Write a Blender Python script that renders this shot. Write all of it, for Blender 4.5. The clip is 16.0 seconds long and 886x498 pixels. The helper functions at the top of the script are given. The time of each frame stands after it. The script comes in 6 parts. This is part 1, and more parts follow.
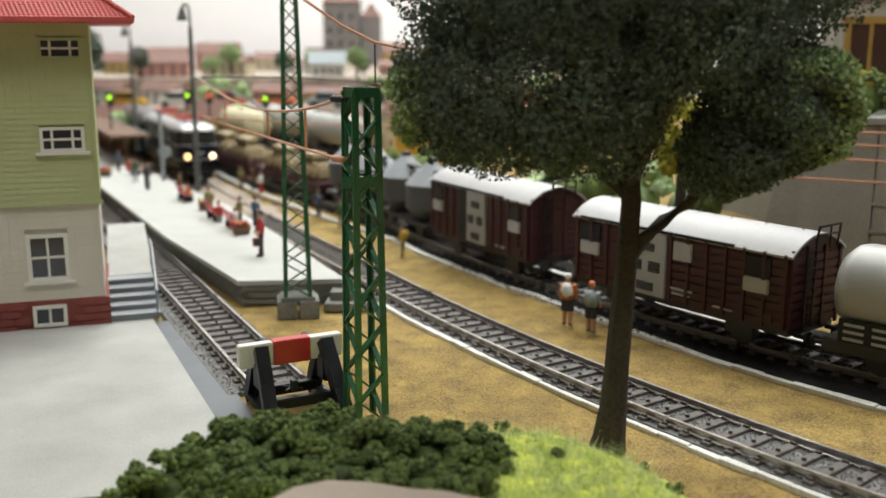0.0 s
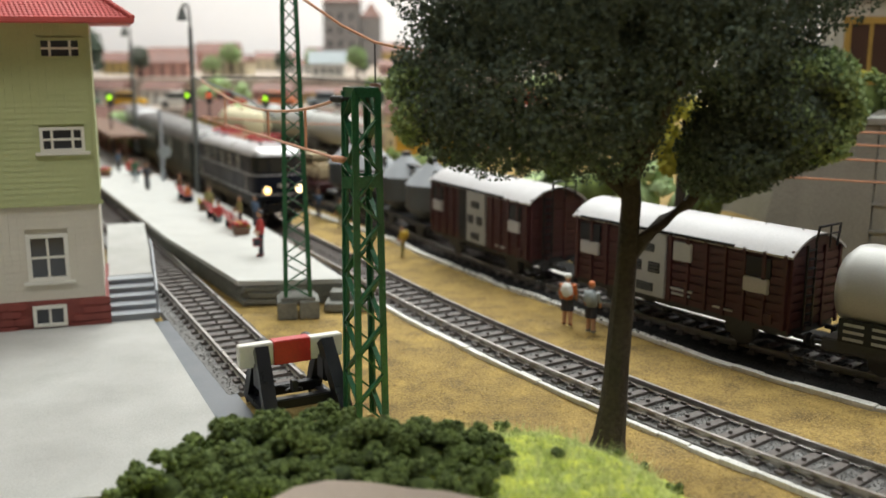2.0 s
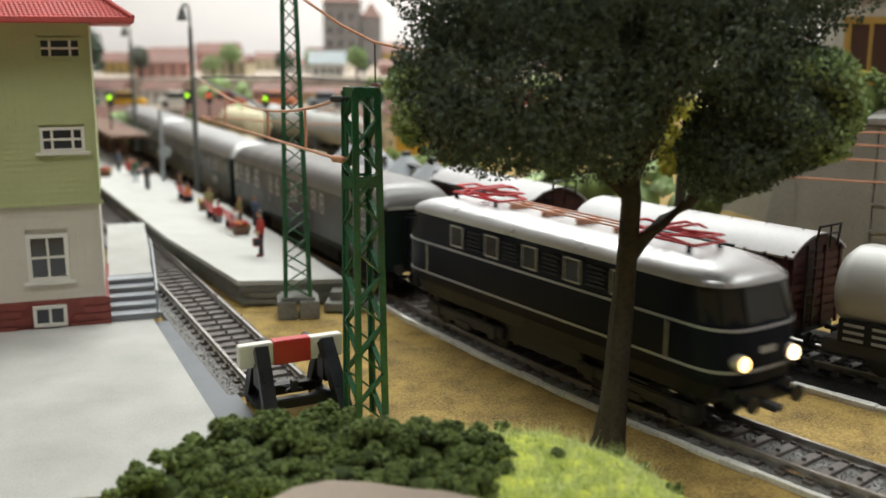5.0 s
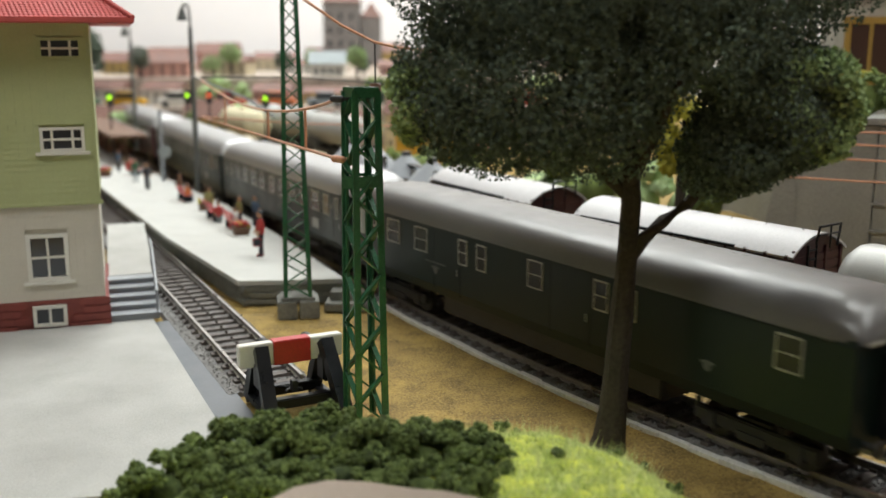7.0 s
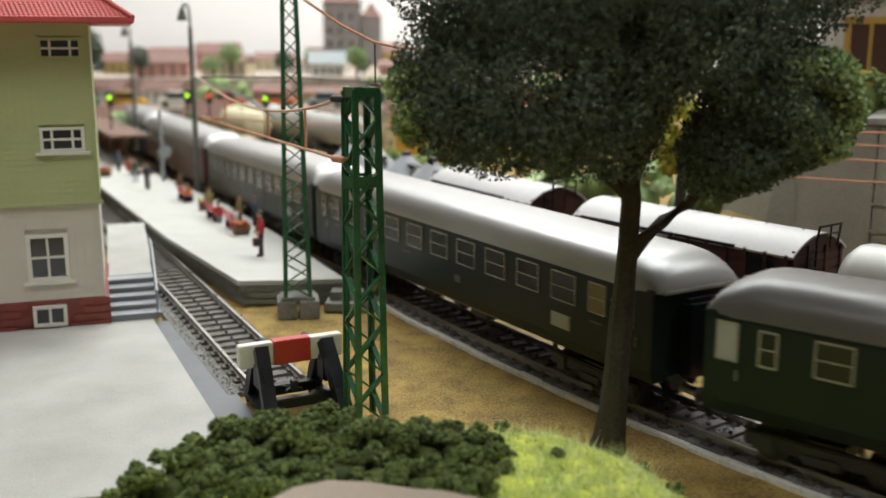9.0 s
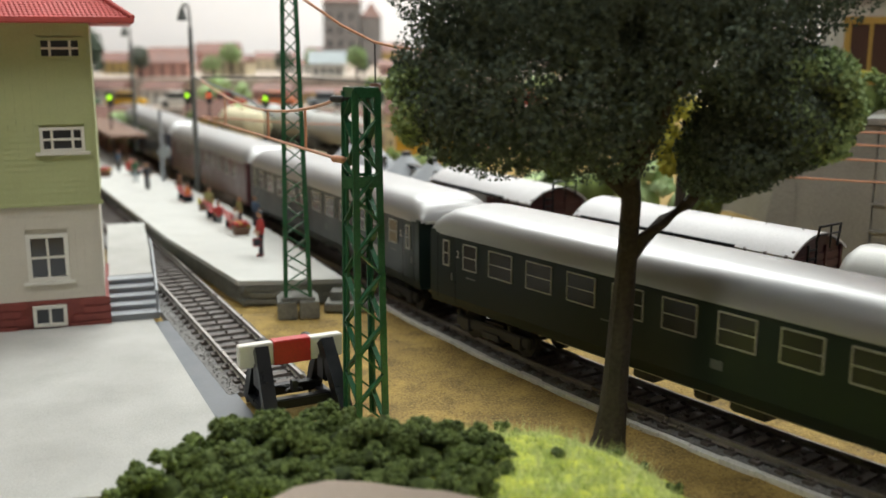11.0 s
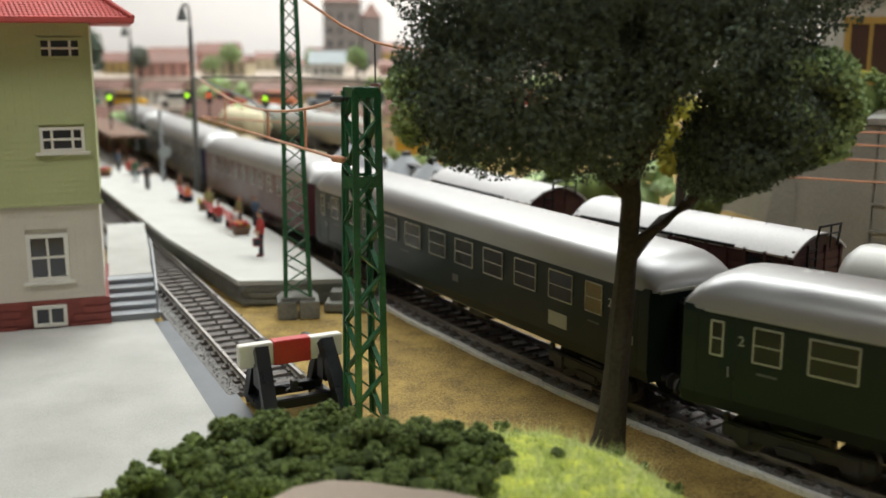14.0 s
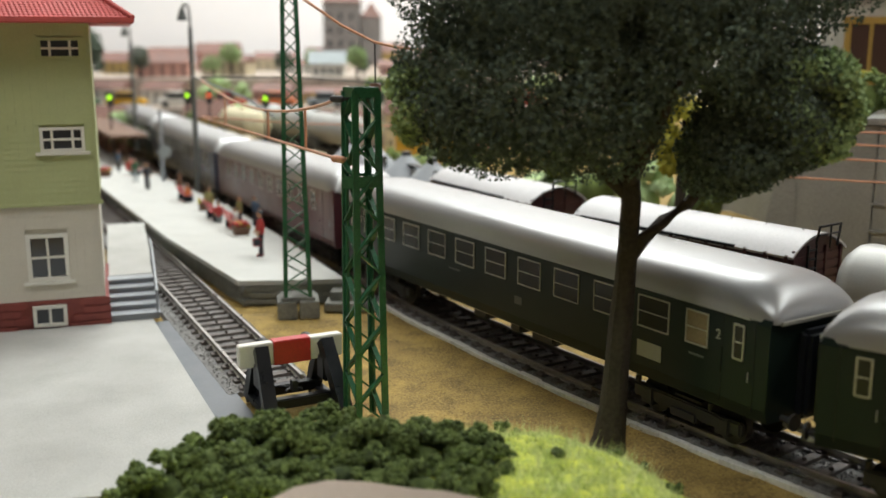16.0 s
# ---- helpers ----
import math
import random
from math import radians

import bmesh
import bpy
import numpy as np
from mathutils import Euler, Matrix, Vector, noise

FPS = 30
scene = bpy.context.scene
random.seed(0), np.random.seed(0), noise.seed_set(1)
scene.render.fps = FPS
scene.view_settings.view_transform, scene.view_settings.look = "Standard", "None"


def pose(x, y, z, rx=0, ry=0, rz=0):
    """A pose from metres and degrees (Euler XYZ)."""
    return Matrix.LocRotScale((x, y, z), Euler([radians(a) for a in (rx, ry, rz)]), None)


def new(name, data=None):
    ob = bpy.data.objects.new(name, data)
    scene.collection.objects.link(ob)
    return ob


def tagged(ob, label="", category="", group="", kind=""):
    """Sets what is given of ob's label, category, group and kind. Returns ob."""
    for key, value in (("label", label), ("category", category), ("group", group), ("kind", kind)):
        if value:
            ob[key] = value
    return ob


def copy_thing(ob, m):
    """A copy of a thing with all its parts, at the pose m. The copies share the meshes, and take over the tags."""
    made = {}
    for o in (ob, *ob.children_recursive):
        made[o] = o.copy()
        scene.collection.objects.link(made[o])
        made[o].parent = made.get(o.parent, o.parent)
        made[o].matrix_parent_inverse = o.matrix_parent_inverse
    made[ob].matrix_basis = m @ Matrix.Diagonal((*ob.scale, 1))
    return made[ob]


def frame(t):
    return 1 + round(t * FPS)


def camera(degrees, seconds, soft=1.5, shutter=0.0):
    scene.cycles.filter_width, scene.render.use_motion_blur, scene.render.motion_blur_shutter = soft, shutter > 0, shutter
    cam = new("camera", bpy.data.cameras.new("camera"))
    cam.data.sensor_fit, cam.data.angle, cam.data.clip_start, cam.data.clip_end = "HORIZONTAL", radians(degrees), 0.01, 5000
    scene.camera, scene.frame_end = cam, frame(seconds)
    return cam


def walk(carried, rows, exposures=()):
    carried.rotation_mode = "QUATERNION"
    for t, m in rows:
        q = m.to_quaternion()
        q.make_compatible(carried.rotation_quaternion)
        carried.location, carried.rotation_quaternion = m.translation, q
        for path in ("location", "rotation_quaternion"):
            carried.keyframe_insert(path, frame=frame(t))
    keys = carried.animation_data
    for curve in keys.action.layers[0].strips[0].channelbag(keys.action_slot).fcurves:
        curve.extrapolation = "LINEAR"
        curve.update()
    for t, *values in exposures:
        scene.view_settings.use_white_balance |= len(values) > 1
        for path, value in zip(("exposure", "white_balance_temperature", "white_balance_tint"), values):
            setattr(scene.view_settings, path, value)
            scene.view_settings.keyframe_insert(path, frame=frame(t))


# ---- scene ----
S = 0.001                       # the place is planned in millimetres
TILT = math.degrees(math.atan(366 / 1750))
cam = camera(2 * math.degrees(math.atan(784 / 1750)), 16.0, soft=1.6, shutter=0.5)
cam.data.dof.use_dof = True
cam.data.dof.focus_distance = 0.345
cam.data.dof.aperture_fstop = 12.5
walk(cam, [(0.0, pose(0, 0, 0.125, 90 - TILT)), (16.0, pose(0, 0, 0.125, 90 - TILT))], exposures=[(0.0, 0.06), (16.0, 0.06)])

# ---- light: a hobby room with ceiling lamps ----
world = bpy.data.worlds.new("room_air")
world.use_nodes = True
world.node_tree.nodes["Background"].inputs[0].default_value = (0.9, 0.95, 1.0, 1)
world.node_tree.nodes["Background"].inputs[1].default_value = 0.29
scene.world = world


def ceiling_lamp(x, y, z, sx, sy, watts):
    d = bpy.data.lights.new("ceiling_tube", "AREA")
    d.shape, d.size, d.size_y, d.energy, d.color = "RECTANGLE", sx * S, sy * S, watts, (0.96, 1.0, 0.97)
    ob = new("ceiling_tube", d)
    ob.matrix_basis = pose(x * S, y * S, z * S)
    return ob


ceiling_lamp(250, 850, 1480, 1300, 240, 17)
ceiling_lamp(-450, -350, 1480, 1300, 240, 9)
ceiling_lamp(1250, 350, 1480, 240, 1300, 12)
ceiling_lamp(0, 1950, 1480, 1500, 240, 40)


# ---- materials ----
def material(name, colour, rough=0.6, metal=0.0, vary=0.12, grain=0.8, blotch=12.0, bump=0.15, dirt=None, island=False, obj_random=0.0, spec=0.5):
    """grain and blotch: size in millimetres of the fine and the coarse variation."""
    m = bpy.data.materials.new(name)
    m.use_nodes = True
    nt = m.node_tree
    b = nt.nodes["Principled BSDF"]
    geo = nt.nodes.new("ShaderNodeTexCoord")
    n1, n2 = nt.nodes.new("ShaderNodeTexNoise"), nt.nodes.new("ShaderNodeTexNoise")
    for n, size in ((n1, grain), (n2, blotch)):
        n.inputs["Scale"].default_value = 1 / (size * S)
        n.inputs["Detail"].default_value = 4
        nt.links.new(geo.outputs["Object"], n.inputs["Vector"])
    mixn = nt.nodes.new("ShaderNodeMath")
    mixn.operation = "ADD"
    nt.links.new(n1.outputs["Fac"], mixn.inputs[0])
    nt.links.new(n2.outputs["Fac"], mixn.inputs[1])
    last = mixn.outputs[0]
    if island or obj_random:
        r = nt.nodes.new("ShaderNodeNewGeometry") if island else nt.nodes.new("ShaderNodeObjectInfo")
        mul = nt.nodes.new("ShaderNodeMath")
        mul.operation = "MULTIPLY_ADD"
        mul.inputs[1].default_value = obj_random or 0.8
        nt.links.new(r.outputs["Random Per Island" if island else "Random"], mul.inputs[0])
        nt.links.new(last, mul.inputs[2])
        last = mul.outputs[0]
    ramp = nt.nodes.new("ShaderNodeMapRange")
    hi = 1.35 + (obj_random or (0.8 if island else 0))
    ramp.inputs["From Min"].default_value, ramp.inputs["From Max"].default_value = 0.65, hi
    nt.links.new(last, ramp.inputs["Value"])
    mix = nt.nodes.new("ShaderNodeMix")
    mix.data_type = "RGBA"
    c = Vector(colour)
    lo = Vector(dirt) if dirt else c * (1 - vary)
    top = c * (1 + vary)
    mix.inputs["A"].default_value = (*lo, 1)
    mix.inputs["B"].default_value = (*[min(v, 1) for v in top], 1)
    nt.links.new(ramp.outputs[0], mix.inputs["Factor"])
    nt.links.new(mix.outputs["Result"], b.inputs["Base Color"])
    b.inputs["Metallic"].default_value = metal
    b.inputs["Specular IOR Level"].default_value = spec
    rr = nt.nodes.new("ShaderNodeMapRange")
    rr.inputs["From Min"].default_value, rr.inputs["From Max"].default_value = 0.3, 0.7
    rr.inputs["To Min"].default_value, rr.inputs["To Max"].default_value = max(rough - 0.08, 0.03), min(rough + 0.08, 1)
    nt.links.new(n2.outputs["Fac"], rr.inputs["Value"])
    nt.links.new(rr.outputs[0], b.inputs["Roughness"])
    if bump:
        bp = nt.nodes.new("ShaderNodeBump")
        bp.inputs["Strength"].default_value = bump
        bp.inputs["Distance"].default_value = grain * S * 0.5
        nt.links.new(n1.outputs["Fac"], bp.inputs["Height"])
        nt.links.new(bp.outputs["Normal"], b.inputs["Normal"])
    return m


def glow(name, colour, strength):
    m = bpy.data.materials.new(name)
    m.use_nodes = True
    b = m.node_tree.nodes["Principled BSDF"]
    b.inputs["Base Color"].default_value = (*colour, 1)
    b.inputs["Emission Color"].default_value = (*colour, 1)
    b.inputs["Emission Strength"].default_value = strength
    return m


def glass_mat(name, colour, rough=0.08, spec=0.7):
    m = bpy.data.materials.new(name)
    m.use_nodes = True
    b = m.node_tree.nodes["Principled BSDF"]
    b.inputs["Base Color"].default_value = (*colour, 1)
    b.inputs["Roughness"].default_value = rough
    b.inputs["Specular IOR Level"].default_value = spec
    return m


GRASS = material("dry_grass_flock", (0.335, 0.232, 0.070), 0.95, vary=0.5, grain=0.9, blotch=13, bump=0.9, dirt=(0.10, 0.062, 0.020))
STRAW = material("straw_fibre", (0.50, 0.34, 0.11), 0.9, vary=0.3, grain=2, blotch=20, bump=0, island=True, dirt=(0.26, 0.16, 0.05))
CONCRETE = material("pale_concrete", (0.43, 0.43, 0.415), 0.8, vary=0.2, grain=0.5, blotch=26, bump=0.2, dirt=(0.33, 0.325, 0.305))
SLAB = material("platform_slab", (0.48, 0.48, 0.46), 0.75, vary=0.12, grain=0.8, blotch=18, bump=0.2)
STONE = material("grey_stone", (0.20, 0.20, 0.18), 0.85, vary=0.3, grain=1.2, blotch=9, bump=0.5)
# Dark ballast, blackened further to paint the shade under the goods wagons.
DARKBALLAST = material("sooty_ballast", (0.020, 0.0195, 0.019), 1.0, spec=0.08, vary=0.5, grain=0.7, blotch=7, bump=1.0)
# Crumbs kept near black to go with that painted shade.
DARKCRUMB = material("cinder_crumb", (0.035, 0.034, 0.033), 0.95, spec=0.1, vary=0.6, grain=0.5, blotch=5, bump=0.3, island=True)
LAMPGREY = material("dark_grey_lamp_paint", (0.10, 0.11, 0.11), 0.5, vary=0.15, grain=1, blotch=12, bump=0.05)
GREYPLASTIC = material("grey_plastic", (0.30, 0.32, 0.35), 0.5, vary=0.1, grain=1, blotch=12, bump=0.05)
STRIP = material("asphalt_strip", (0.10, 0.112, 0.13), 0.45, vary=0.15, grain=0.8, blotch=14, bump=0.1)
BALLAST = material("ballast", (0.17, 0.165, 0.16), 0.9, vary=0.5, grain=0.7, blotch=7, bump=1.0)
PEBBLE = material("ballast_stone", (0.22, 0.215, 0.21), 0.85, vary=0.5, grain=0.5, blotch=5, bump=0.3, island=True)
SLEEPER = material("sleeper_plastic", (0.105, 0.088, 0.08), 0.6, vary=0.25, grain=0.6, blotch=8, bump=0.2, obj_random=0.4)
RAIL = material("nickel_rail", (0.33, 0.31, 0.29), 0.32, 0.85, vary=0.2, grain=1.5, blotch=20, bump=0.05)
KERB = material("white_kerb", (0.72, 0.71, 0.67), 0.85, vary=0.25, grain=0.8, blotch=8, bump=0.4)
MAST = material("green_mast_paint", (0.032, 0.125, 0.062), 0.2, vary=0.25, grain=0.9, blotch=8, bump=0.08)
COPPER = material("copper_wire", (0.62, 0.31, 0.20), 0.4, 0.15, vary=0.15, grain=1, blotch=10, bump=0)
BLACK = material("black_plastic", (0.009, 0.010, 0.013), 0.34, spec=0.3, vary=0.3, grain=0.8, blotch=8, bump=0.1)
UNDER = material("dark_underframe", (0.026, 0.026, 0.028), 0.5, vary=0.4, grain=0.8, blotch=8, bump=0.15)
WHITE = material("white_plastic", (0.74, 0.72, 0.66), 0.5, vary=0.05, grain=0.8, blotch=10, bump=0.05)
RED = material("red_plastic", (0.50, 0.025, 0.03), 0.4, vary=0.15, grain=0.8, blotch=6, bump=0.1)
ROOFRED = material("red_roof_tile", (0.54, 0.10, 0.095), 0.6, vary=0.15, grain=0.8, blotch=10, bump=0.15, obj_random=0.2)
GREENWALL = material("green_clapboard", (0.44, 0.48, 0.25), 0.55, vary=0.07, grain=1.0, blotch=15, bump=0.1, obj_random=0.1)
CREAM = material("cream_clapboard", (0.62, 0.58, 0.50), 0.6, vary=0.06, grain=1.0, blotch=15, bump=0.1, obj_random=0.1)
BRICK = material("brick_red_stone", (0.23, 0.055, 0.045), 0.7, vary=0.25, grain=0.8, blotch=7, bump=0.4, obj_random=0.4)
WINGLASS = glass_mat("dim_window_glass", (0.045, 0.05, 0.06), 0.12)
COACHGREEN = material("coach_green", (0.0098, 0.0178, 0.0155), 0.38, spec=0.25, vary=0.12, grain=1.0, blotch=20, bump=0.02)
MAROON = material("coach_maroon", (0.075, 0.022, 0.028), 0.35, vary=0.12, grain=1.0, blotch=20, bump=0.02)
BLUE = material("coach_blue", (0.022, 0.028, 0.06), 0.32, vary=0.12, grain=1.0, blotch=20, bump=0.02)
LOCOBLUE = material("loco_blue_black", (0.006, 0.008, 0.016), 0.42, spec=0.12, vary=0.12, grain=1.0, blotch=20, bump=0.02)
SILVER = material("silver_roof", (0.325, 0.325, 0.33), 0.34, 0.5, vary=0.03, grain=0.8, blotch=60, bump=0.0)
DARKROOF = material("grey_roof", (0.115, 0.11, 0.107), 0.38, 0.1, vary=0.1, grain=0.8, blotch=18, bump=0.04)
LOCOTRIM = material("dull_silver_line", (0.36, 0.37, 0.40), 0.4, 0.4, vary=0.1, grain=1, blotch=9, bump=0)
LOCOROOF = material("pale_loco_roof", (0.46, 0.46, 0.47), 0.32, 0.5, vary=0.08, grain=1, blotch=14, bump=0.03)
TRIM = material("silver_trim", (0.42, 0.405, 0.36), 0.38, 0.4, vary=0.1, grain=1, blotch=9, bump=0)
COACHGLASS = glass_mat("coach_glass", (0.026, 0.024, 0.019), 0.22, 0.3)
CURTAIN = material("tan_curtain", (0.20, 0.15, 0.09), 0.6, vary=0.2, grain=0.8, blotch=5, bump=0.1)
WAGON = material("wagon_oxide_red", (0.056, 0.0155, 0.0175), 0.5, vary=0.25, grain=0.8, blotch=9, bump=0.2)
WAGONROOF = material("pale_wagon_roof", (0.43, 0.42, 0.43), 0.45, vary=0.14, grain=0.8, blotch=12, bump=0.05)
DOORGREY = material("grey_wagon_door", (0.36, 0.36, 0.35), 0.5, vary=0.08, grain=0.8, blotch=8, bump=0.06)
TANK = material("silver_tank", (0.40, 0.40, 0.385), 0.42, 0.1, vary=0.08, grain=0.8, blotch=14, bump=0.04)
BARK = material("bark", (0.042, 0.032, 0.025), 0.85, vary=0.5, grain=1.4, blotch=8, bump=0.9)
LEAF = material("dark_leaf_flock", (0.125, 0.165, 0.125), 0.9, vary=0.45, grain=1.2, blotch=14, bump=0.0, island=True, spec=0.3, dirt=(0.065, 0.085, 0.068))
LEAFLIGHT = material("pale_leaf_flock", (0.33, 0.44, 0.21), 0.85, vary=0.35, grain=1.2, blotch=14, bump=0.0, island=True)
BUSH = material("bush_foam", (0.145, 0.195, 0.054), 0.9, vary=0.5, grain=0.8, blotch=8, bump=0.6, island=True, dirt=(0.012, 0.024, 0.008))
LIME = material("lime_flock", (0.66, 0.70, 0.11), 0.9, vary=0.5, grain=0.9, blotch=8, bump=0.8, dirt=(0.16, 0.30, 0.03))
CRUMB = material("sawdust_crumb", (0.37, 0.255, 0.080), 0.9, vary=0.4, grain=2, blotch=12, bump=0, island=True, dirt=(0.12, 0.075, 0.025))
LIMEFIB = material("lime_fibre", (0.90, 0.87, 0.36), 0.85, vary=0.4, grain=2, blotch=7, bump=0, island=True, dirt=(0.30, 0.46, 0.08))
BOARD = material("beige_board", (0.34, 0.275, 0.225), 0.8, vary=0.1, grain=0.8, blotch=14, bump=0.1)
WALLCONC = material("weathered_concrete", (0.31, 0.31, 0.29), 0.85, vary=0.22, grain=1.2, blotch=22, bump=0.3)
# Invented dark tone for walls out of view, so they reflect little.
DIMWALL = material("dark_wood_panel", (0.14, 0.10, 0.075), 0.7, vary=0.2, grain=8, blotch=150, bump=0.1)
WALLWHITE = material("white_room_wall", (0.84, 0.82, 0.83), 0.85, vary=0.02, grain=8, blotch=200, bump=0.0)
FIG = {k: material("figure_" + k, c, 0.6, vary=0.15, grain=0.6, blotch=3, bump=0.1) for k, c in dict(
    red=(0.42, 0.04, 0.035), dark=(0.03, 0.03, 0.04), skin=(0.55, 0.30, 0.18), orange=(0.55, 0.16, 0.05), blue=(0.06, 0.10, 0.17), khaki=(0.22, 0.19, 0.07),
    grey=(0.30, 0.34, 0.36), white=(0.7, 0.7, 0.68), yellow=(0.5, 0.34, 0.04), green=(0.04, 0.10, 0.05), brown=(0.14, 0.07, 0.04)).items()}


# ---- mesh helpers (millimetres) ----
def part(name, bm, mat, parent=None, label="", smooth=False):
    me = bpy.data.meshes.new(name)
    bmesh.ops.scale(bm, vec=(S, S, S), verts=bm.verts)
    bmesh.ops.recalc_face_normals(bm, faces=bm.faces)
    if smooth:
        for f in bm.faces:
            f.smooth = True
    bm.to_mesh(me)
    bm.free()
    for k in (mat if isinstance(mat, list) else [mat]):
        me.materials.append(k)
    if smooth:
        me.set_sharp_from_angle(angle=radians(40))
    ob = new(name, me)
    ob.parent = parent
    return tagged(ob, label)


def raw(name, verts, faces, mat, parent=None, label="", smooth=False):
    me = bpy.data.meshes.new(name)
    me.from_pydata((np.asarray(verts) * S).tolist(), [], faces)
    if smooth:
        me.polygons.foreach_set("use_smooth", [True] * len(me.polygons))
    me.materials.append(mat)
    ob = new(name, me)
    ob.parent = parent
    return tagged(ob, label)


def again(ob, x, y, z, rz=0, parent=None):
    """Another piece on the same mesh."""
    o = new(ob.name.split(".")[0], ob.data)
    o.parent = parent if parent else ob.parent
    o.matrix_basis = pose(x * S, y * S, z * S, 0, 0, rz)
    return o


def thing(name, x=0, y=0, z=0, rz=0, label="", category="", group="", kind=""):
    ob = new(name)
    ob.empty_display_size = 0.005
    ob.matrix_basis = pose(x * S, y * S, z * S, 0, 0, rz)
    return tagged(ob, label, category, group, kind)


def box(bm, x0, y0, z0, x1, y1, z1, bevel=0.0, mi=0):
    r = bmesh.ops.create_cube(bm, size=1.0)
    for v in r["verts"]:
        v.co = Vector(((x0 + x1) / 2 + v.co.x * (x1 - x0), (y0 + y1) / 2 + v.co.y * (y1 - y0), (z0 + z1) / 2 + v.co.z * (z1 - z0)))
    fs = {f for v in r["verts"] for f in v.link_faces}
    for f in fs:
        f.material_index = mi
    if bevel:
        bmesh.ops.bevel(bm, geom=list({e for v in r["verts"] for e in v.link_edges}), offset=bevel, segments=2, affect="EDGES", clamp_overlap=True)
    return bm


def rod(bm, a, b, r0, r1=None, seg=8, mi=0, caps=True):
    a, b = Vector(a), Vector(b)
    r1 = r0 if r1 is None else r1
    d = (b - a).normalized()
    u = d.orthogonal().normalized()
    w = d.cross(u)
    rings = []
    for p, r in ((a, r0), (b, r1)):
        rings.append([bm.verts.new(p + r * (math.cos(k * math.tau / seg) * u + math.sin(k * math.tau / seg) * w)) for k in range(seg)])
    for k in range(seg):
        f = bm.faces.new((rings[0][k], rings[0][(k + 1) % seg], rings[1][(k + 1) % seg], rings[1][k]))
        f.material_index = mi
    if caps:
        bm.faces.new(rings[0][::-1]).material_index = mi
        bm.faces.new(rings[1]).material_index = mi
    return bm


def bar(bm, a, b, w, h):
    """A flat bar from a to b."""
    a, b = Vector(a), Vector(b)
    d = (b - a).normalized()
    up = Vector((0, 0, 1)) if abs(d.z) < 0.9 else Vector((0, 1, 0))
    u = d.cross(up).normalized() * w / 2
    n = u.cross(d).normalized() * h / 2
    vs = [bm.verts.new(p + s1 * u + s2 * n) for p in (a, b) for s1, s2 in ((-1, -1), (1, -1), (1, 1), (-1, 1))]
    for f in ((0, 1, 2, 3), (7, 6, 5, 4), (0, 4, 5, 1), (1, 5, 6, 2), (2, 6, 7, 3), (3, 7, 4, 0)):
        bm.faces.new([vs[i] for i in f])
    return bm


def tube(bm, pts, r, seg=6):
    for a, b in zip(pts[:-1], pts[1:]):
        rod(bm, a, b, r, seg=seg)
    return bm


def ball(bm, c, r, sub=2, squash=(1, 1, 1), rough=0.0, mi=0):
    res = bmesh.ops.create_icosphere(bm, subdivisions=sub, radius=1.0)
    for v in res["verts"]:
        k = 1 + rough * noise.noise(v.co * 2.2 + Vector(c) * 0.37)
        v.co = Vector(c) + Vector((v.co.x * squash[0], v.co.y * squash[1], v.co.z * squash[2])) * r * k
    for f in {f for v in res["verts"] for f in v.link_faces}:
        f.material_index = mi
    return bm


def sweep(bm, path, profile, closed=True):
    """Draw a profile of (to the camera's side, up) along a flat path."""
    rows = []
    for i, p in enumerate(path):
        a, b = Vector(path[max(i - 1, 0)]), Vector(path[min(i + 1, len(path) - 1)])
        t = (b - a).normalized()
        n = Vector((t.y, -t.x))
        rows.append([bm.verts.new((p[0] + n.x * q[0], p[1] + n.y * q[0], q[1])) for q in profile])
    m = len(profile)
    for r0, r1 in zip(rows[:-1], rows[1:]):
        for k in range(m if closed else m - 1):
            bm.faces.new((r0[k], r0[(k + 1) % m], r1[(k + 1) % m], r1[k]))
    if closed:
        bm.faces.new(rows[0][::-1])
        bm.faces.new(rows[-1])
    return bm


def prism(bm, pts, z0, z1):
    lo = [bm.verts.new((x, y, z0)) for x, y in pts]
    hi = [bm.verts.new((x, y, z1)) for x, y in pts]
    n = len(pts)
    for k in range(n):
        bm.faces.new((lo[k], lo[(k + 1) % n], hi[(k + 1) % n], hi[k]))
    bm.faces.new(hi)
    bm.faces.new(lo[::-1])
    return bm


def extrude_x(bm, prof, x0, x1):
    """A closed profile of (y, z) drawn along x."""
    a = [bm.verts.new((x0, y, z)) for y, z in prof]
    b = [bm.verts.new((x1, y, z)) for y, z in prof]
    n = len(prof)
    for k in range(n):
        bm.faces.new((a[k], a[(k + 1) % n], b[(k + 1) % n], b[k]))
    bm.faces.new(a[::-1])
    bm.faces.new(b)
    return bm


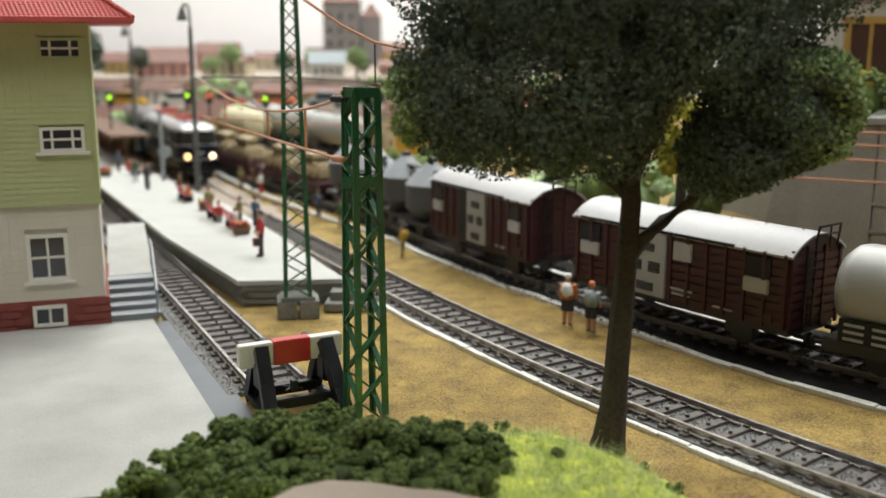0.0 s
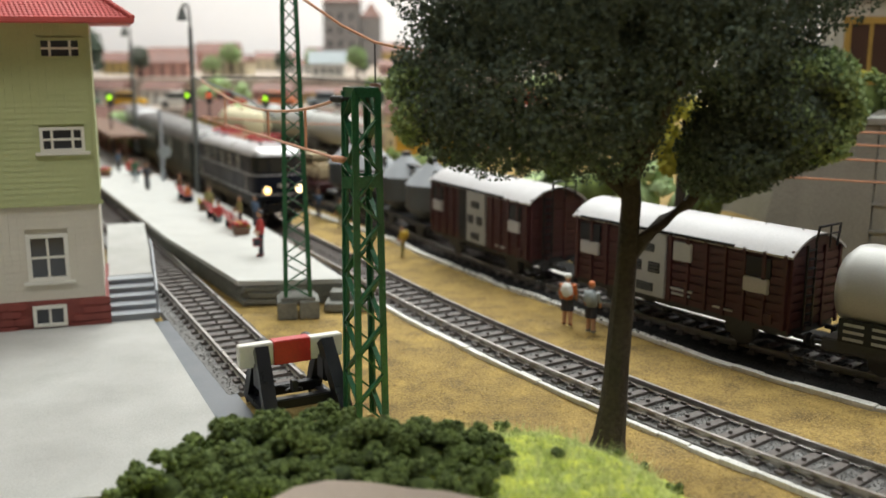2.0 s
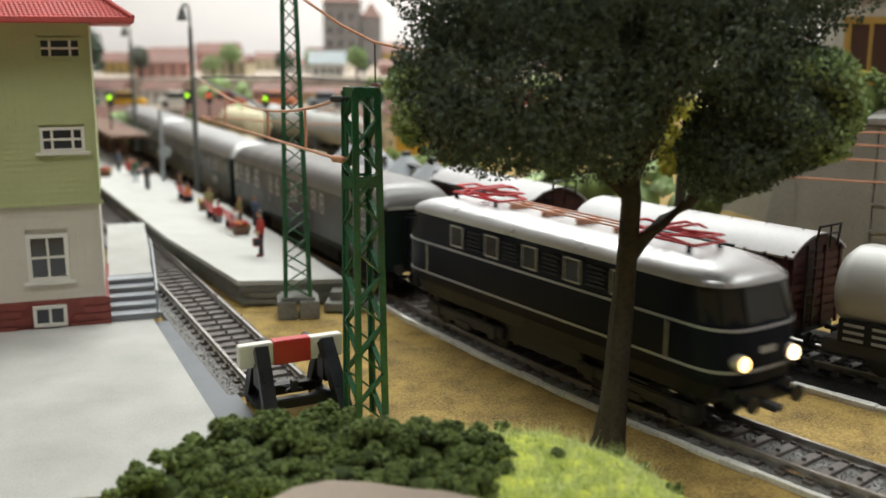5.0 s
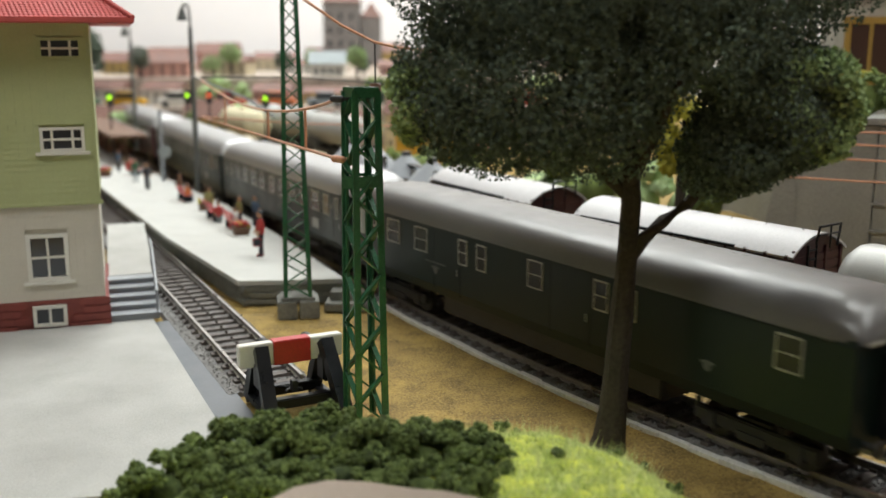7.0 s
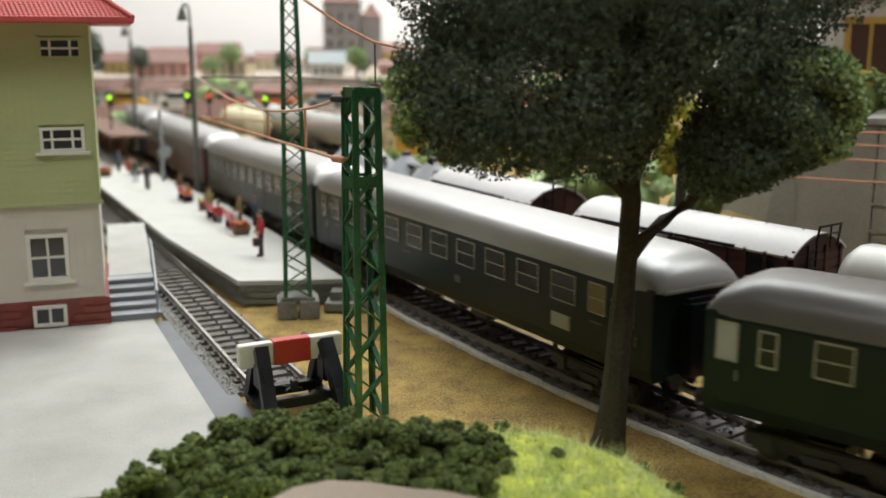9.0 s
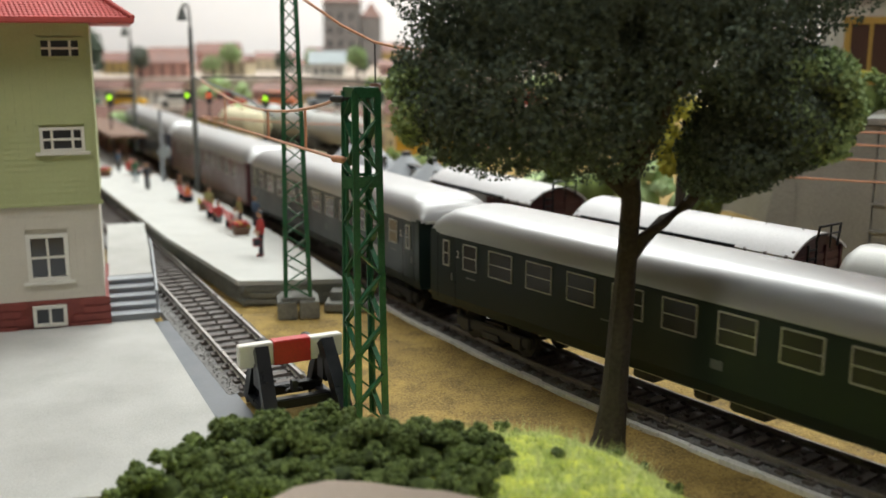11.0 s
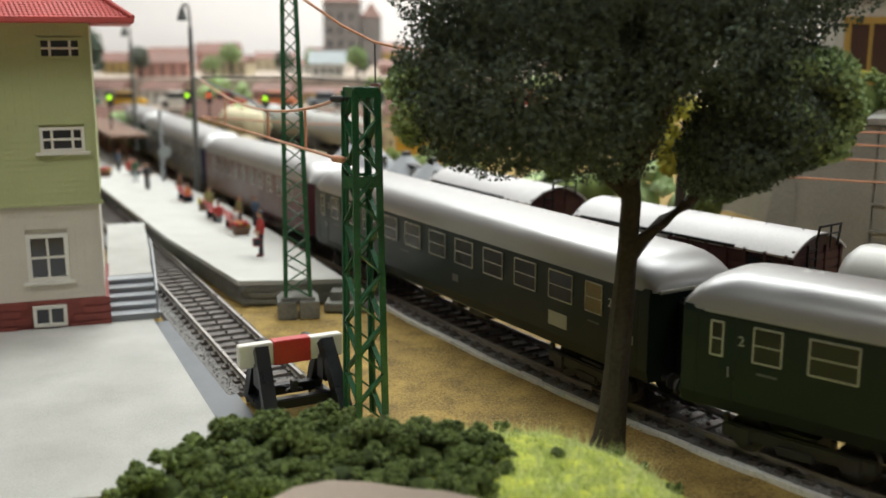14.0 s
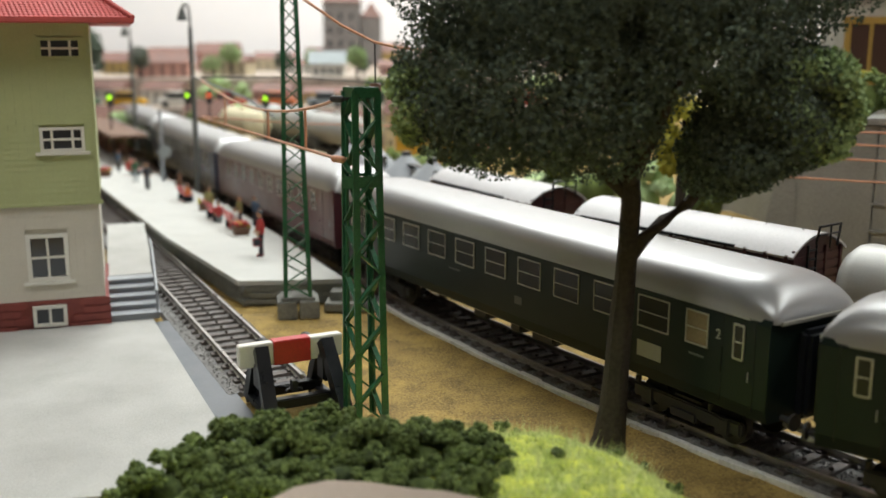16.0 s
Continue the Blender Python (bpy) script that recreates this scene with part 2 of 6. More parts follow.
class Line:
    """A track's centre line: a smooth curve through a few points, measured along its length."""

    def __init__(self, pts, zero=0.0):
        p = [Vector(q) for q in pts]
        fine = []
        for i in range(len(p) - 1):
            p0, p1, p2, p3 = p[max(i - 1, 0)], p[i], p[i + 1], p[min(i + 2, len(p) - 1)]
            for k in range(12):
                t = k / 12
                fine.append(0.5 * (2 * p1 + (p2 - p0) * t + (2 * p0 - 5 * p1 + 4 * p2 - p3) * t * t + (3 * p1 - p0 - 3 * p2 + p3) * t ** 3))
        fine.append(p[-1])
        self.pts = np.array([tuple(v) for v in fine])
        self.s = np.concatenate([[0], np.cumsum(np.hypot(*np.diff(self.pts, axis=0).T))]) - zero

    def at(self, s):
        return Vector((float(np.interp(s, self.s, self.pts[:, 0])), float(np.interp(s, self.s, self.pts[:, 1]))))

    def turn(self, s):
        d = self.at(s + 4) - self.at(s - 4)
        return math.degrees(math.atan2(d.y, d.x))

    def path(self, s0, s1, step=10):
        n = max(int((s1 - s0) / step), 2)
        return [tuple(self.at(s0 + (s1 - s0) * k / n)) for k in range(n + 1)]


MAIN = Line([(-687.4, 1847.8), (-599.4, 1667.8), (-511.9, 1488.4), (-424, 1308.8), (-336.1, 1129.1), (-248.2, 949.4), (-160.4, 769.8), (-117.4, 679.5), (-74.9, 589), (-30.7, 499.3), (17.3, 411.7), (71.2, 327.6), (132.5, 249), (204, 179.6), (285.2, 121.9), (374.4, 77.4), (469.2, 47.1), (567.7, 31.6), (667, 25.8), (766.8, 31.8), (866.5, 51.7), (959.2, 86.6), (1043.9, 138.4), (1118.8, 206.3)], 1200.0)
FREIGHT = Line([(-567.9, 1635.8), (-407.9, 1335.7), (-213.8, 984.6), (-105.8, 802.4), (-35.9, 681.8), (24.1, 558.2), (96.6, 440.4), (157.4, 365.4), (227.2, 297.6), (309.5, 237.2), (416.2, 186.9)])


def rise(at_s):
    """The main line comes up a slight gradient out of a shallow cutting."""
    return float(np.interp(at_s, [-500, 0, 130, 270], [-7.5, -7.0, -3.0, 0.0]))


SIDING = Line([(-400, 1020), (-262.5, 747), (-131, 486), (-61, 345)])


# ---- the room and the table ----
def wall_box(name, x0, y0, z0, x1, y1, z1, mat, label):
    ob = part(name, box(bmesh.new(), x0, y0, z0, x1, y1, z1), mat)
    return tagged(ob, label, "wall", kind="structure")


wall_box("wall_north", -2600, 2500, -900, 2600, 2560, 1600, WALLWHITE, "plain white painted room wall")
# South and west walls are unseen, kept dark to dim reflections on coach sides.
wall_box("wall_south", -2600, -1560, -900, 2600, -1500, 1600, DIMWALL, "unseen room wall, darkened to cut reflections on the train")
wall_box("wall_west", -2660, -1560, -900, -2600, 2560, 1600, DIMWALL, "unseen room wall, darkened to cut reflections on the train")
wall_box("wall_east", 2600, -1560, -900, 2660, 2560, 1600, WALLWHITE, "plain white painted room wall")
wall_box("ceiling", -2660, -1560, 1500, 2660, 2560, 1560, WALLWHITE, "plain white painted ceiling")
wall_box("floor", -2660, -1560, -960, 2660, 2560, -900, BOARD, "beige room floor")


def ground_sheet():
    nx, ny = 150, 220
    verts, faces = [], []
    for j in range(ny + 1):
        for i in range(nx + 1):
            x = -1500 + 3000 * i / nx
            y = -120 + 2500 * (j / ny) ** 1.3
            h = 0.9 * noise.noise(Vector((x / 26, y / 26, 0))) + 0.4 * noise.noise(Vector((x / 7, y / 7, 3)))
            if y > 520:
                k = int(np.argmin(np.hypot(MAIN.pts[:, 0] - x, MAIN.pts[:, 1] - y)))
                off = math.hypot(MAIN.pts[k, 0] - x, MAIN.pts[k, 1] - y)
                h += rise(float(MAIN.s[k])) * min(max((34 - off) / 12, 0), 1)
            verts.append((x, y, h - 0.6))
    for j in range(ny):
        for i in range(nx):
            a = j * (nx + 1) + i
            faces.append((a, a + 1, a + nx + 2, a + nx + 1))
    ob = raw("ground", verts, faces, GRASS, smooth=True)
    return tagged(ob, "dry yellow-brown flocked meadow of a model layout", "ground", kind="structure")


ground_sheet()


def layout_table():
    th = thing("layout_table", label="wooden table carrying the model layout", category="table")
    part("table_board", box(bmesh.new(), -1498, -118, -40, 1498, 2378, -4), BOARD, th)
    for x in (-1400, 0, 1400):
        for y in (-60, 1130, 2320):
            part("leg", box(bmesh.new(), x - 30, y - 30, -900, x + 30, y + 30, -40), BOARD, th)
    return th


layout_table()


def straw():
    """Loose fibres of the flocked meadow between the tracks."""
    rng = random.Random(4)
    verts, faces = [], []
    for _ in range(9000):
        s = rng.uniform(330, 640)
        c = MAIN.at(s)
        a = radians(MAIN.turn(s))
        lat = rng.choice([rng.uniform(19, 95), rng.uniform(-52, -17)])
        x, y = c.x + math.sin(a) * lat, c.y - math.cos(a) * lat
        if y < 225:
            continue
        d = Vector((rng.gauss(0, 1), rng.gauss(0, 1), rng.uniform(0.1, 0.9))).normalized() * rng.uniform(0.5, 1.5)
        w = Vector((-d.y, d.x, 0)).normalized() * 0.12
        p = Vector((x, y, 0.1 + 0.8 * noise.noise(Vector((x / 26, y / 26, 0)))))
        i = len(verts)
        verts += [tuple(p - w), tuple(p + w), tuple(p + d)]
        faces.append((i, i + 1, i + 2))
    return tagged(raw("grass", verts, faces, STRAW), "short dry straw fibres of the flocked meadow", "grass", kind="stuff")


straw()


def sawdust():
    """Coarse crumbs that make the meadow rough."""
    rng = random.Random(6)
    verts, faces = [], []
    while len(faces) < 27000:
        x, y = rng.uniform(-60, 190), rng.uniform(262, 560)
        if noise.noise(Vector((x / 12, y / 12, 2))) < rng.uniform(-0.7, 0.5) - 0.2:
            continue
        r = rng.uniform(0.22, 0.65)
        z = 0.9 * noise.noise(Vector((x / 26, y / 26, 0))) + 0.4 * noise.noise(Vector((x / 7, y / 7, 3))) - 0.7
        i, q = len(verts), rng.uniform(0, 6.28)
        for k in range(3):
            verts.append((x + r * math.cos(q + k * 2.1), y + r * math.sin(q + k * 2.1), z + rng.uniform(0.25, 0.6)))
        faces.append((i, i + 1, i + 2))
    return tagged(raw("sawdust", verts, faces, CRUMB), "coarse yellow-brown sawdust crumbs of the meadow", "grass", kind="stuff")


sawdust()


# ---- tracks ----
def track(line, s0, s1, label, gauge=19.4, pitch=8.8, bed=13.6, stone=BALLAST, grade=None, verge=None):
    th = thing("railway_track", label=label, category="track", group="model tracks")
    path = line.path(s0, s1, 8)

    def graded(bm):
        if grade:
            ss = np.linspace(s0, s1, len(path))
            bm.verts.ensure_lookup_table()
            w = len(bm.verts) // len(path)
            for i, v in enumerate(bm.verts):
                v.co.z += grade(ss[i // w])
        return bm
    part("ballast_bed", graded(sweep(bmesh.new(), path, [(-bed - 1.2, -1), (-bed, 1.1), (verge or bed, 1.1), ((verge or bed) + 1.2, -1)])), stone, th, "fine grey ballast")
    for side in (-1, 1):
        c = side * gauge / 2
        prof = [(c - 1.1, 2.2), (c - 0.35, 2.7), (c - 0.35, 3.7), (c - 0.6, 3.9), (c - 0.6, 4.5), (c + 0.6, 4.5), (c + 0.6, 3.9), (c + 0.35, 3.7), (c + 0.35, 2.7), (c + 1.1, 2.2)]
        part("rail", graded(sweep(bmesh.new(), path, prof)), RAIL, th)
    bm = box(bmesh.new(), -1.7, -13.0, 0.6, 1.7, 13.0, 2.2, 0.2)
    for side in (-1, 1):
        for k in (-1, 1):
            c = side * gauge / 2 + k * 1.5
            box(bm, -1.0, c - 0.55, 2.2, 1.0, c + 0.55, 3.0, 0.15)
    rod(bm, (0, 0, 2.2), (0, 0, 3.1), 0.8, 0.65, 8)
    first = None
    n = int((s1 - s0) / pitch)
    for k in range(n):
        s = s0 + (k + 0.5) * pitch
        p = line.at(s)
        if first is None:
            first = part("sleeper", bm, SLEEPER, th)
            first.matrix_basis = pose(p.x * S, p.y * S, (grade(s) if grade else 0) * S, 0, 0, line.turn(s))
        else:
            again(first, p.x, p.y, grade(s) if grade else 0, line.turn(s))
    return th


track(MAIN, -560, 950, "brown sleepered main track with nickel rails curving through the meadow", grade=rise)
track(FREIGHT, 0, 1950, "dark sleepered freight track under the parked goods wagons", bed=17, stone=DARKBALLAST)
track(SIDING, 0, 757, "straight dead-end track beside the platform, ending at a buffer stop", gauge=19.5, bed=14, verge=18)


def pebbles(line, s0, s1, count, seed, lat0=-17, lat1=17, mat=PEBBLE, label="loose grey ballast stones between the sleepers"):
    rng = random.Random(seed)
    verts, faces = [], []
    for _ in range(count):
        s = rng.uniform(s0, s1)
        c = line.at(s)
        a = radians(line.turn(s))
        lat = rng.uniform(lat0, lat1)
        r = rng.uniform(0.3, 0.7)
        x, y, z = c.x + math.sin(a) * lat, c.y - math.cos(a) * lat, 1.2
        i = len(verts)
        q = rng.uniform(0, 6.28)
        for k in range(3):
            verts.append((x + r * math.cos(q + k * 2.1), y + r * math.sin(q + k * 2.1), z - 0.1))
        verts.append((x, y, z + r * 0.8))
        faces += [(i, i + 1, i + 3), (i + 1, i + 2, i + 3), (i + 2, i, i + 3)]
    return tagged(raw("gravel", verts, faces, mat), label, "gravel", kind="stuff")


pebbles(MAIN, 290, 700, 7500, 7, -13, 13)
pebbles(SIDING, 450, 757, 3600, 8, -14, 17)
pebbles(FREIGHT, 1230, 1560, 5000, 9, -14, 25, DARKCRUMB, "coarse crumbs along the freight track, blackened to match its painted shade")


# ---- kerbs ----
def kerb(path, w0, h, label):
    ob = thing("kerb", label=label, category="kerb", kind="structure")
    rng = random.Random(len(path))
    for a, b in zip(path[:-1], path[1:]):
        a, b = Vector(a), Vector(b)
        d = b - a
        n = max(int(d.length / 12), 1)
        for k in range(n):
            p, q = a + d * (k / n), a + d * ((k + 1) / n)
            m = (p + q) / 2
            L = (q - p).length / 2
            hh = h + rng.uniform(-0.25, 0.25)
            w = w0 * rng.uniform(0.78, 1.25)
            bm = box(bmesh.new(), -L - 0.02, -w / 2, -0.8, L - 0.1, w / 2, hh, 0.15)
            o = part("kerb_stone", bm, KERB, ob)
            o.matrix_basis = pose((m.x + rng.uniform(-.2, .2)) * S, (m.y + rng.uniform(-.2, .2)) * S, 0, 0, 0, math.degrees(math.atan2(d.y, d.x)) + rng.uniform(-0.6, 0.6))
    return ob


def beside(line, s0, s1, lat, step=24):
    out = []
    s = s0
    while s <= s1:
        c, a = line.at(s), radians(line.turn(s))
        out.append((c.x + math.sin(a) * lat, c.y - math.cos(a) * lat))
        s += step
    return out


kerb(beside(MAIN, 328, 760, 15.6), 2.6, 1.0, "narrow white stone kerb along the main track")
kerb([(-250, 1020), (-152, 822), (-92, 720), (-34, 629), (-15, 588), (5, 552), (25, 515), (34, 498), (49, 477), (59, 461), (80, 425), (106, 381), (130, 350), (151, 326), (200, 278), (260, 236)], 3.5, 1.0, "narrow white stone kerb beside the freight track")
kerb(beside(FREIGHT, 1100, 1640, -18.5), 6.0, 1.6, "narrow white stone kerb behind the freight track")


# ---- platform, plaza and landing ----
def slab(name, pts, z0, z1, mat, label, category):
    ob = part(name, prism(bmesh.new(), pts, z0, z1), mat)
    return tagged(ob, label, category, kind="structure")


slab("pavement", [(-900, 120), (-52, 262), (-78, 317), (-130, 430), (-165, 505), (-900, 505)], -2, 1.6, CONCRETE, "pale grey smooth concrete forecourt beside the station building", "pavement")
slab("access_strip", [(-52, 262), (-40, 268), (-65, 319), (-121, 437), (-130, 431), (-78, 317)], -2, 1.0, STRIP, "blue-grey asphalt strip between forecourt and dead-end track", "pavement")
# Dark bed widened past the track to paint the shade by the wagons.
slab("cinder_bed", [(25, 517), (34, 500), (49, 479), (59, 463), (80, 427), (106, 383), (130, 352), (151, 328), (200, 280), (260, 238)] + beside(FREIGHT, 1230, 1700, -42, 40)[::-1], -2, 0.8, DARKBALLAST, "dark ballast bed along the freight track, blackened to paint the wagons' shade", "ballast")


def platform():
    th = thing("platform", label="long pale station platform with dark stone sides", category="platform", kind="structure")
    left = [(-97, 466), (-162, 575), (-264, 770), (-400, 1035), (-560, 1345)]
    right = [(-505, 1345), (-348, 1020), (-213, 790), (-153, 688), (-94, 566), (-50, 471)]
    part("stone_side", prism(bmesh.new(), left + right, -1, 9.6), STONE, th, "dark weathered stone side")
    part("slab_edge", prism(bmesh.new(), [(-99, 464.5), (-163.5, 574), (-266, 769), (-402, 1034), (-562, 1346), (-503, 1346), (-346, 1021), (-211, 791), (-151, 689), (-92, 567), (-48, 469.5)], 9.6, 12), SLAB, th, "pale concrete deck")
    # rough stones along the front wall and the siding side
    rng = random.Random(5)
    first = []
    for k in range(3):
        first.append(part("stone", box(bmesh.new(), -3.6 - k * .5, -0.7, -1.5, 3.6 + k * .5, 0.7, 1.5, 0.5), STONE, th))
    spots = []
    for row in range(3):
        z = 1.6 + row * 3.1
        for k in range(6):
            spots.append((-93 + k * 8 + (row % 2) * 3, 465.6 + k * 0.85, z, 6))
        for k in range(42):
            u = (k + 0.5 * (row % 2)) / 42
            spots.append((-97.5 - 165 * u, 466 + 304 * u, z, 118.5))
    used = set()
    for x, y, z, r in spots:
        k = rng.randrange(3)
        if k not in used:
            used.add(k)
            first[k].matrix_basis = pose(x * S, y * S, z * S, 0, 0, r)
        else:
            again(first[k], x, y, z, r)
    # small stairs at the head
    part("head_steps", box(bmesh.new(), -56, 452, 0, -36, 466, 4, 0.4), STONE, th)
    part("head_steps", box(bmesh.new(), -54, 458, 4, -38, 468, 8, 0.4), STONE, th)
    return th


platform()


def buffer_stop():
    th = thing("buffer_stop", -51, 325, 1.5, -63, "black buffer stop with a white and red beam", "buffer stop")
    # x runs along the track towards its end
    bm = bmesh.new()
    for y in (-11.5, 11.5):
        for a, b in (((-15, y, 0), (-5, y, 19)), ((14, y * 1.12, 0), (-1, y, 22))):
            bar(bm, a, b, 4.6, 4.2)
        box(bm, -16, y - 2.2, 0, 15, y + 2.2, 3, 0.4)
        box(bm, -4, y - 2.2, 8, 3, y + 2.2, 17, 0.6)
    part("frame", bm, BLACK, th, "glossy black plastic frame")
    bm = bmesh.new()
    for x in (-9, 5):
        box(bm, x - 1.8, -12, 2, x + 1.8, 12, 5.5, 0.4)
    part("cross_tie", bm, BLACK, th)
    bm = bmesh.new()
    for y in (-8, 8):
        rod(bm, (-12, y, 20), (-6, y, 20), 2.5, seg=14)
    part("buffer_pad", bm, BLACK, th)
    part("beam", box(bmesh.new(), -6.5, -18.5, 15, -2.5, 18.5, 23, 0.35), WHITE, th, "white painted beam")
    part("red_panel", box(bmesh.new(), -6.9, -6.8, 14.8, -2.2, 6.8, 23.3, 0.3), RED, th, "red painted middle of the beam")
    bm = bmesh.new()
    box(bm, -3, -1, 5, 0, 1, 9, 0.2)
    rod(bm, (-8, -3, 5), (-2, 3, 5), 0.5)
    rod(bm, (-8, 3, 5), (-2, -3, 5), 0.5)
    part("coupling_gear", bm, UNDER, th)
    return th


buffer_stop()


def lattice_mast(x, y, z, rz, height, wide, narrow, label, panels, plates=2, stout=7.4):
    th = thing("catenary_mast", x, y, z, rz, label, "mast", "lattice masts")
    leg = wide / stout
    corners = [(-1, -1), (1, -1), (1, 1), (-1, 1)]

    def c(k, h):
        w = (wide + (narrow - wide) * h / height) / 2
        return Vector((corners[k % 4][0] * w, corners[k % 4][1] * w, h))
    for k in range(4):
        bm = bmesh.new()
        a, b = c(k, 0), c(k, height)
        sx, sy = corners[k]
        bar(bm, a, b, leg * 1.6, leg * 0.5)
        bar(bm, a + Vector((0, -sy * leg * .5, 0)), b + Vector((0, -sy * leg * .5, 0)), leg * 0.5, leg * 1.6)
        part("leg", bm, MAST, th)
    for k in range(4):
        bm = bmesh.new()
        for i in range(panels):
            h0, h1 = height * i / panels, height * (i + 1) / panels
            p, q = (c(k, h0), c(k + 1, h1)) if (i + k) % 2 else (c(k + 1, h0), c(k, h1))
            bar(bm, p, q, leg * 1.25, leg * 0.45)
            for e in (p, q):
                ball(bm, e, leg * 0.55, 1)
        part("lattice", bm, MAST, th)
    for h, tall in ((height - 0.4, 2.2), (height * 0.74, 2.6))[:plates]:
        for k in range(4):
            part("ring_plate", bar(bmesh.new(), c(k, h), c(k + 1, h), leg * 0.7, leg * tall), MAST, th)
    part("cap", box(bmesh.new(), -narrow / 2 - .6, -narrow / 2 - .6, height, narrow / 2 + .6, narrow / 2 + .6, height + 0.9, 0.2), MAST, th)
    return th


near_mast = lattice_mast(-26, 316, 0, 30, 110, 9.8, 7.7, "tall green lattice catenary mast standing in dry grass", 13, 2, 6.8)
far_mast = lattice_mast(-68, 449, 9.5, 10, 165, 11.2, 4.6, "slender green lattice mast on a stone footing", 24, 1, 9.5)


def footing():
    th = thing("mast_footing", -68, 449, 0, 10, "grey stone block footing under the mast", "footing")
    for a, b in ((-9.6, -0.5), (0.5, 9.6)):
        part("block", box(bmesh.new(), a, -9, -0.5, b, 8, 8, 0.5), STONE, th)
    part("top_slab", box(bmesh.new(), -8, -7.4, 8, 8, 7, 9.5, 0.4), STONE, th)


footing()


# ---- overhead wires ----
def wires():
    th = thing("overhead_wire", label="sagging copper catenary wires with droppers and dark insulators", category="wire")
    A0, A1 = Vector((-33, 314, 107.5)), Vector((-145, 600, 103))
    B0, B1 = Vector((-33, 314, 88.5)), Vector((-145, 600, 80.5))

    def up(t):
        p = A0.lerp(A1, t)
        p.z -= 11 * 4 * t * (1 - t) * (1 - 0.35 * t)
        return p
    part("carrying_wire", tube(bmesh.new(), [up(k / 16) for k in range(17)], 0.55), COPPER, th)
    part("contact_wire", tube(bmesh.new(), [B0, B1], 0.6), COPPER, th)
    for t in (0.145, 0.36, 0.72):
        part("dropper", tube(bmesh.new(), [up(t), B0.lerp(B1, t)], 0.55), COPPER, th)
    for p in (A0, B0):
        bm = bmesh.new()
        for k in range(3):
            ball(bm, p + Vector((0.8 - 1.2 * k, -0.6 + 1.1 * k, 0)), 1.35, 2, (1, 1, 0.9))
        rod(bm, p, p + Vector((5, 2, 0)), 0.5)
        part("insulator", bm, UNDER if p is A0 else COPPER, th, "ribbed dark insulator")
    bm = bmesh.new()
    tube(bm, [B0 + Vector((1.5, 0, -1)), B0 + Vector((3.5, -1.5, -4)), B0 + Vector((6, -2, -6))], 0.9)
    box(bm, B0.x + 1, B0.y - 4, B0.z - 9, B0.x + 5, B0.y, B0.z - 5, 0.4)
    part("bracket", bm, MAST, th)
    # the far section with its cantilever
    part("cantilever", tube(bmesh.new(), [(-150, 600, 105), (-118, 600, 92), (-100, 600, 80)], 0.7), GREYPLASTIC, th)
    part("span_wire", tube(bmesh.new(), [(-145, 600, 104.5), (-88, 600, 104.5), (-22, 600, 100)], 0.45), UNDER, th)
    part("span_wire", tube(bmesh.new(), [(-145, 600, 81), (-88, 600, 77), (-15, 600, 75)], 0.45), COPPER, th)
    return th


wires()


def wire_set(a, b, zs, label):
    th = thing("overhead_wire", label=label, category="wire")
    for dz, sag in zs:
        pts = []
        for k in range(13):
            t = k / 12
            p = Vector(a).lerp(Vector(b), t)
            p.z += dz - sag * 4 * t * (1 - t)
            pts.append(p)
        part("wire", tube(bmesh.new(), pts, 0.55, 5), COPPER, th)
    return th


wire_set((150, 470, 80), (330, 430, 76), [(0, 1), (6, 1), (-7, 1), (-17, 1)], "thin copper wires in front of the concrete wall")
tagged(part("overhead_wire", tube(bmesh.new(), [(-75, 400, 158), (-54, 400, 141), (-40, 400, 131.5), (-27, 400, 125), (-18, 400, 123), (-9, 400, 122), (6, 400, 121)], 0.6), COPPER), "copper wire slanting down behind the tree", "wire")
hang = thing("wire_hanger", label="thin dropper with a dark insulator block", category="wire")
part("dropper", rod(bmesh.new(), (-27, 400, 108), (-27, 400, 125), 0.35), UNDER, hang)
part("insulator", box(bmesh.new(), -29.3, 398, 104.5, -24.8, 402, 109, 0.5), FIG["brown"], hang)


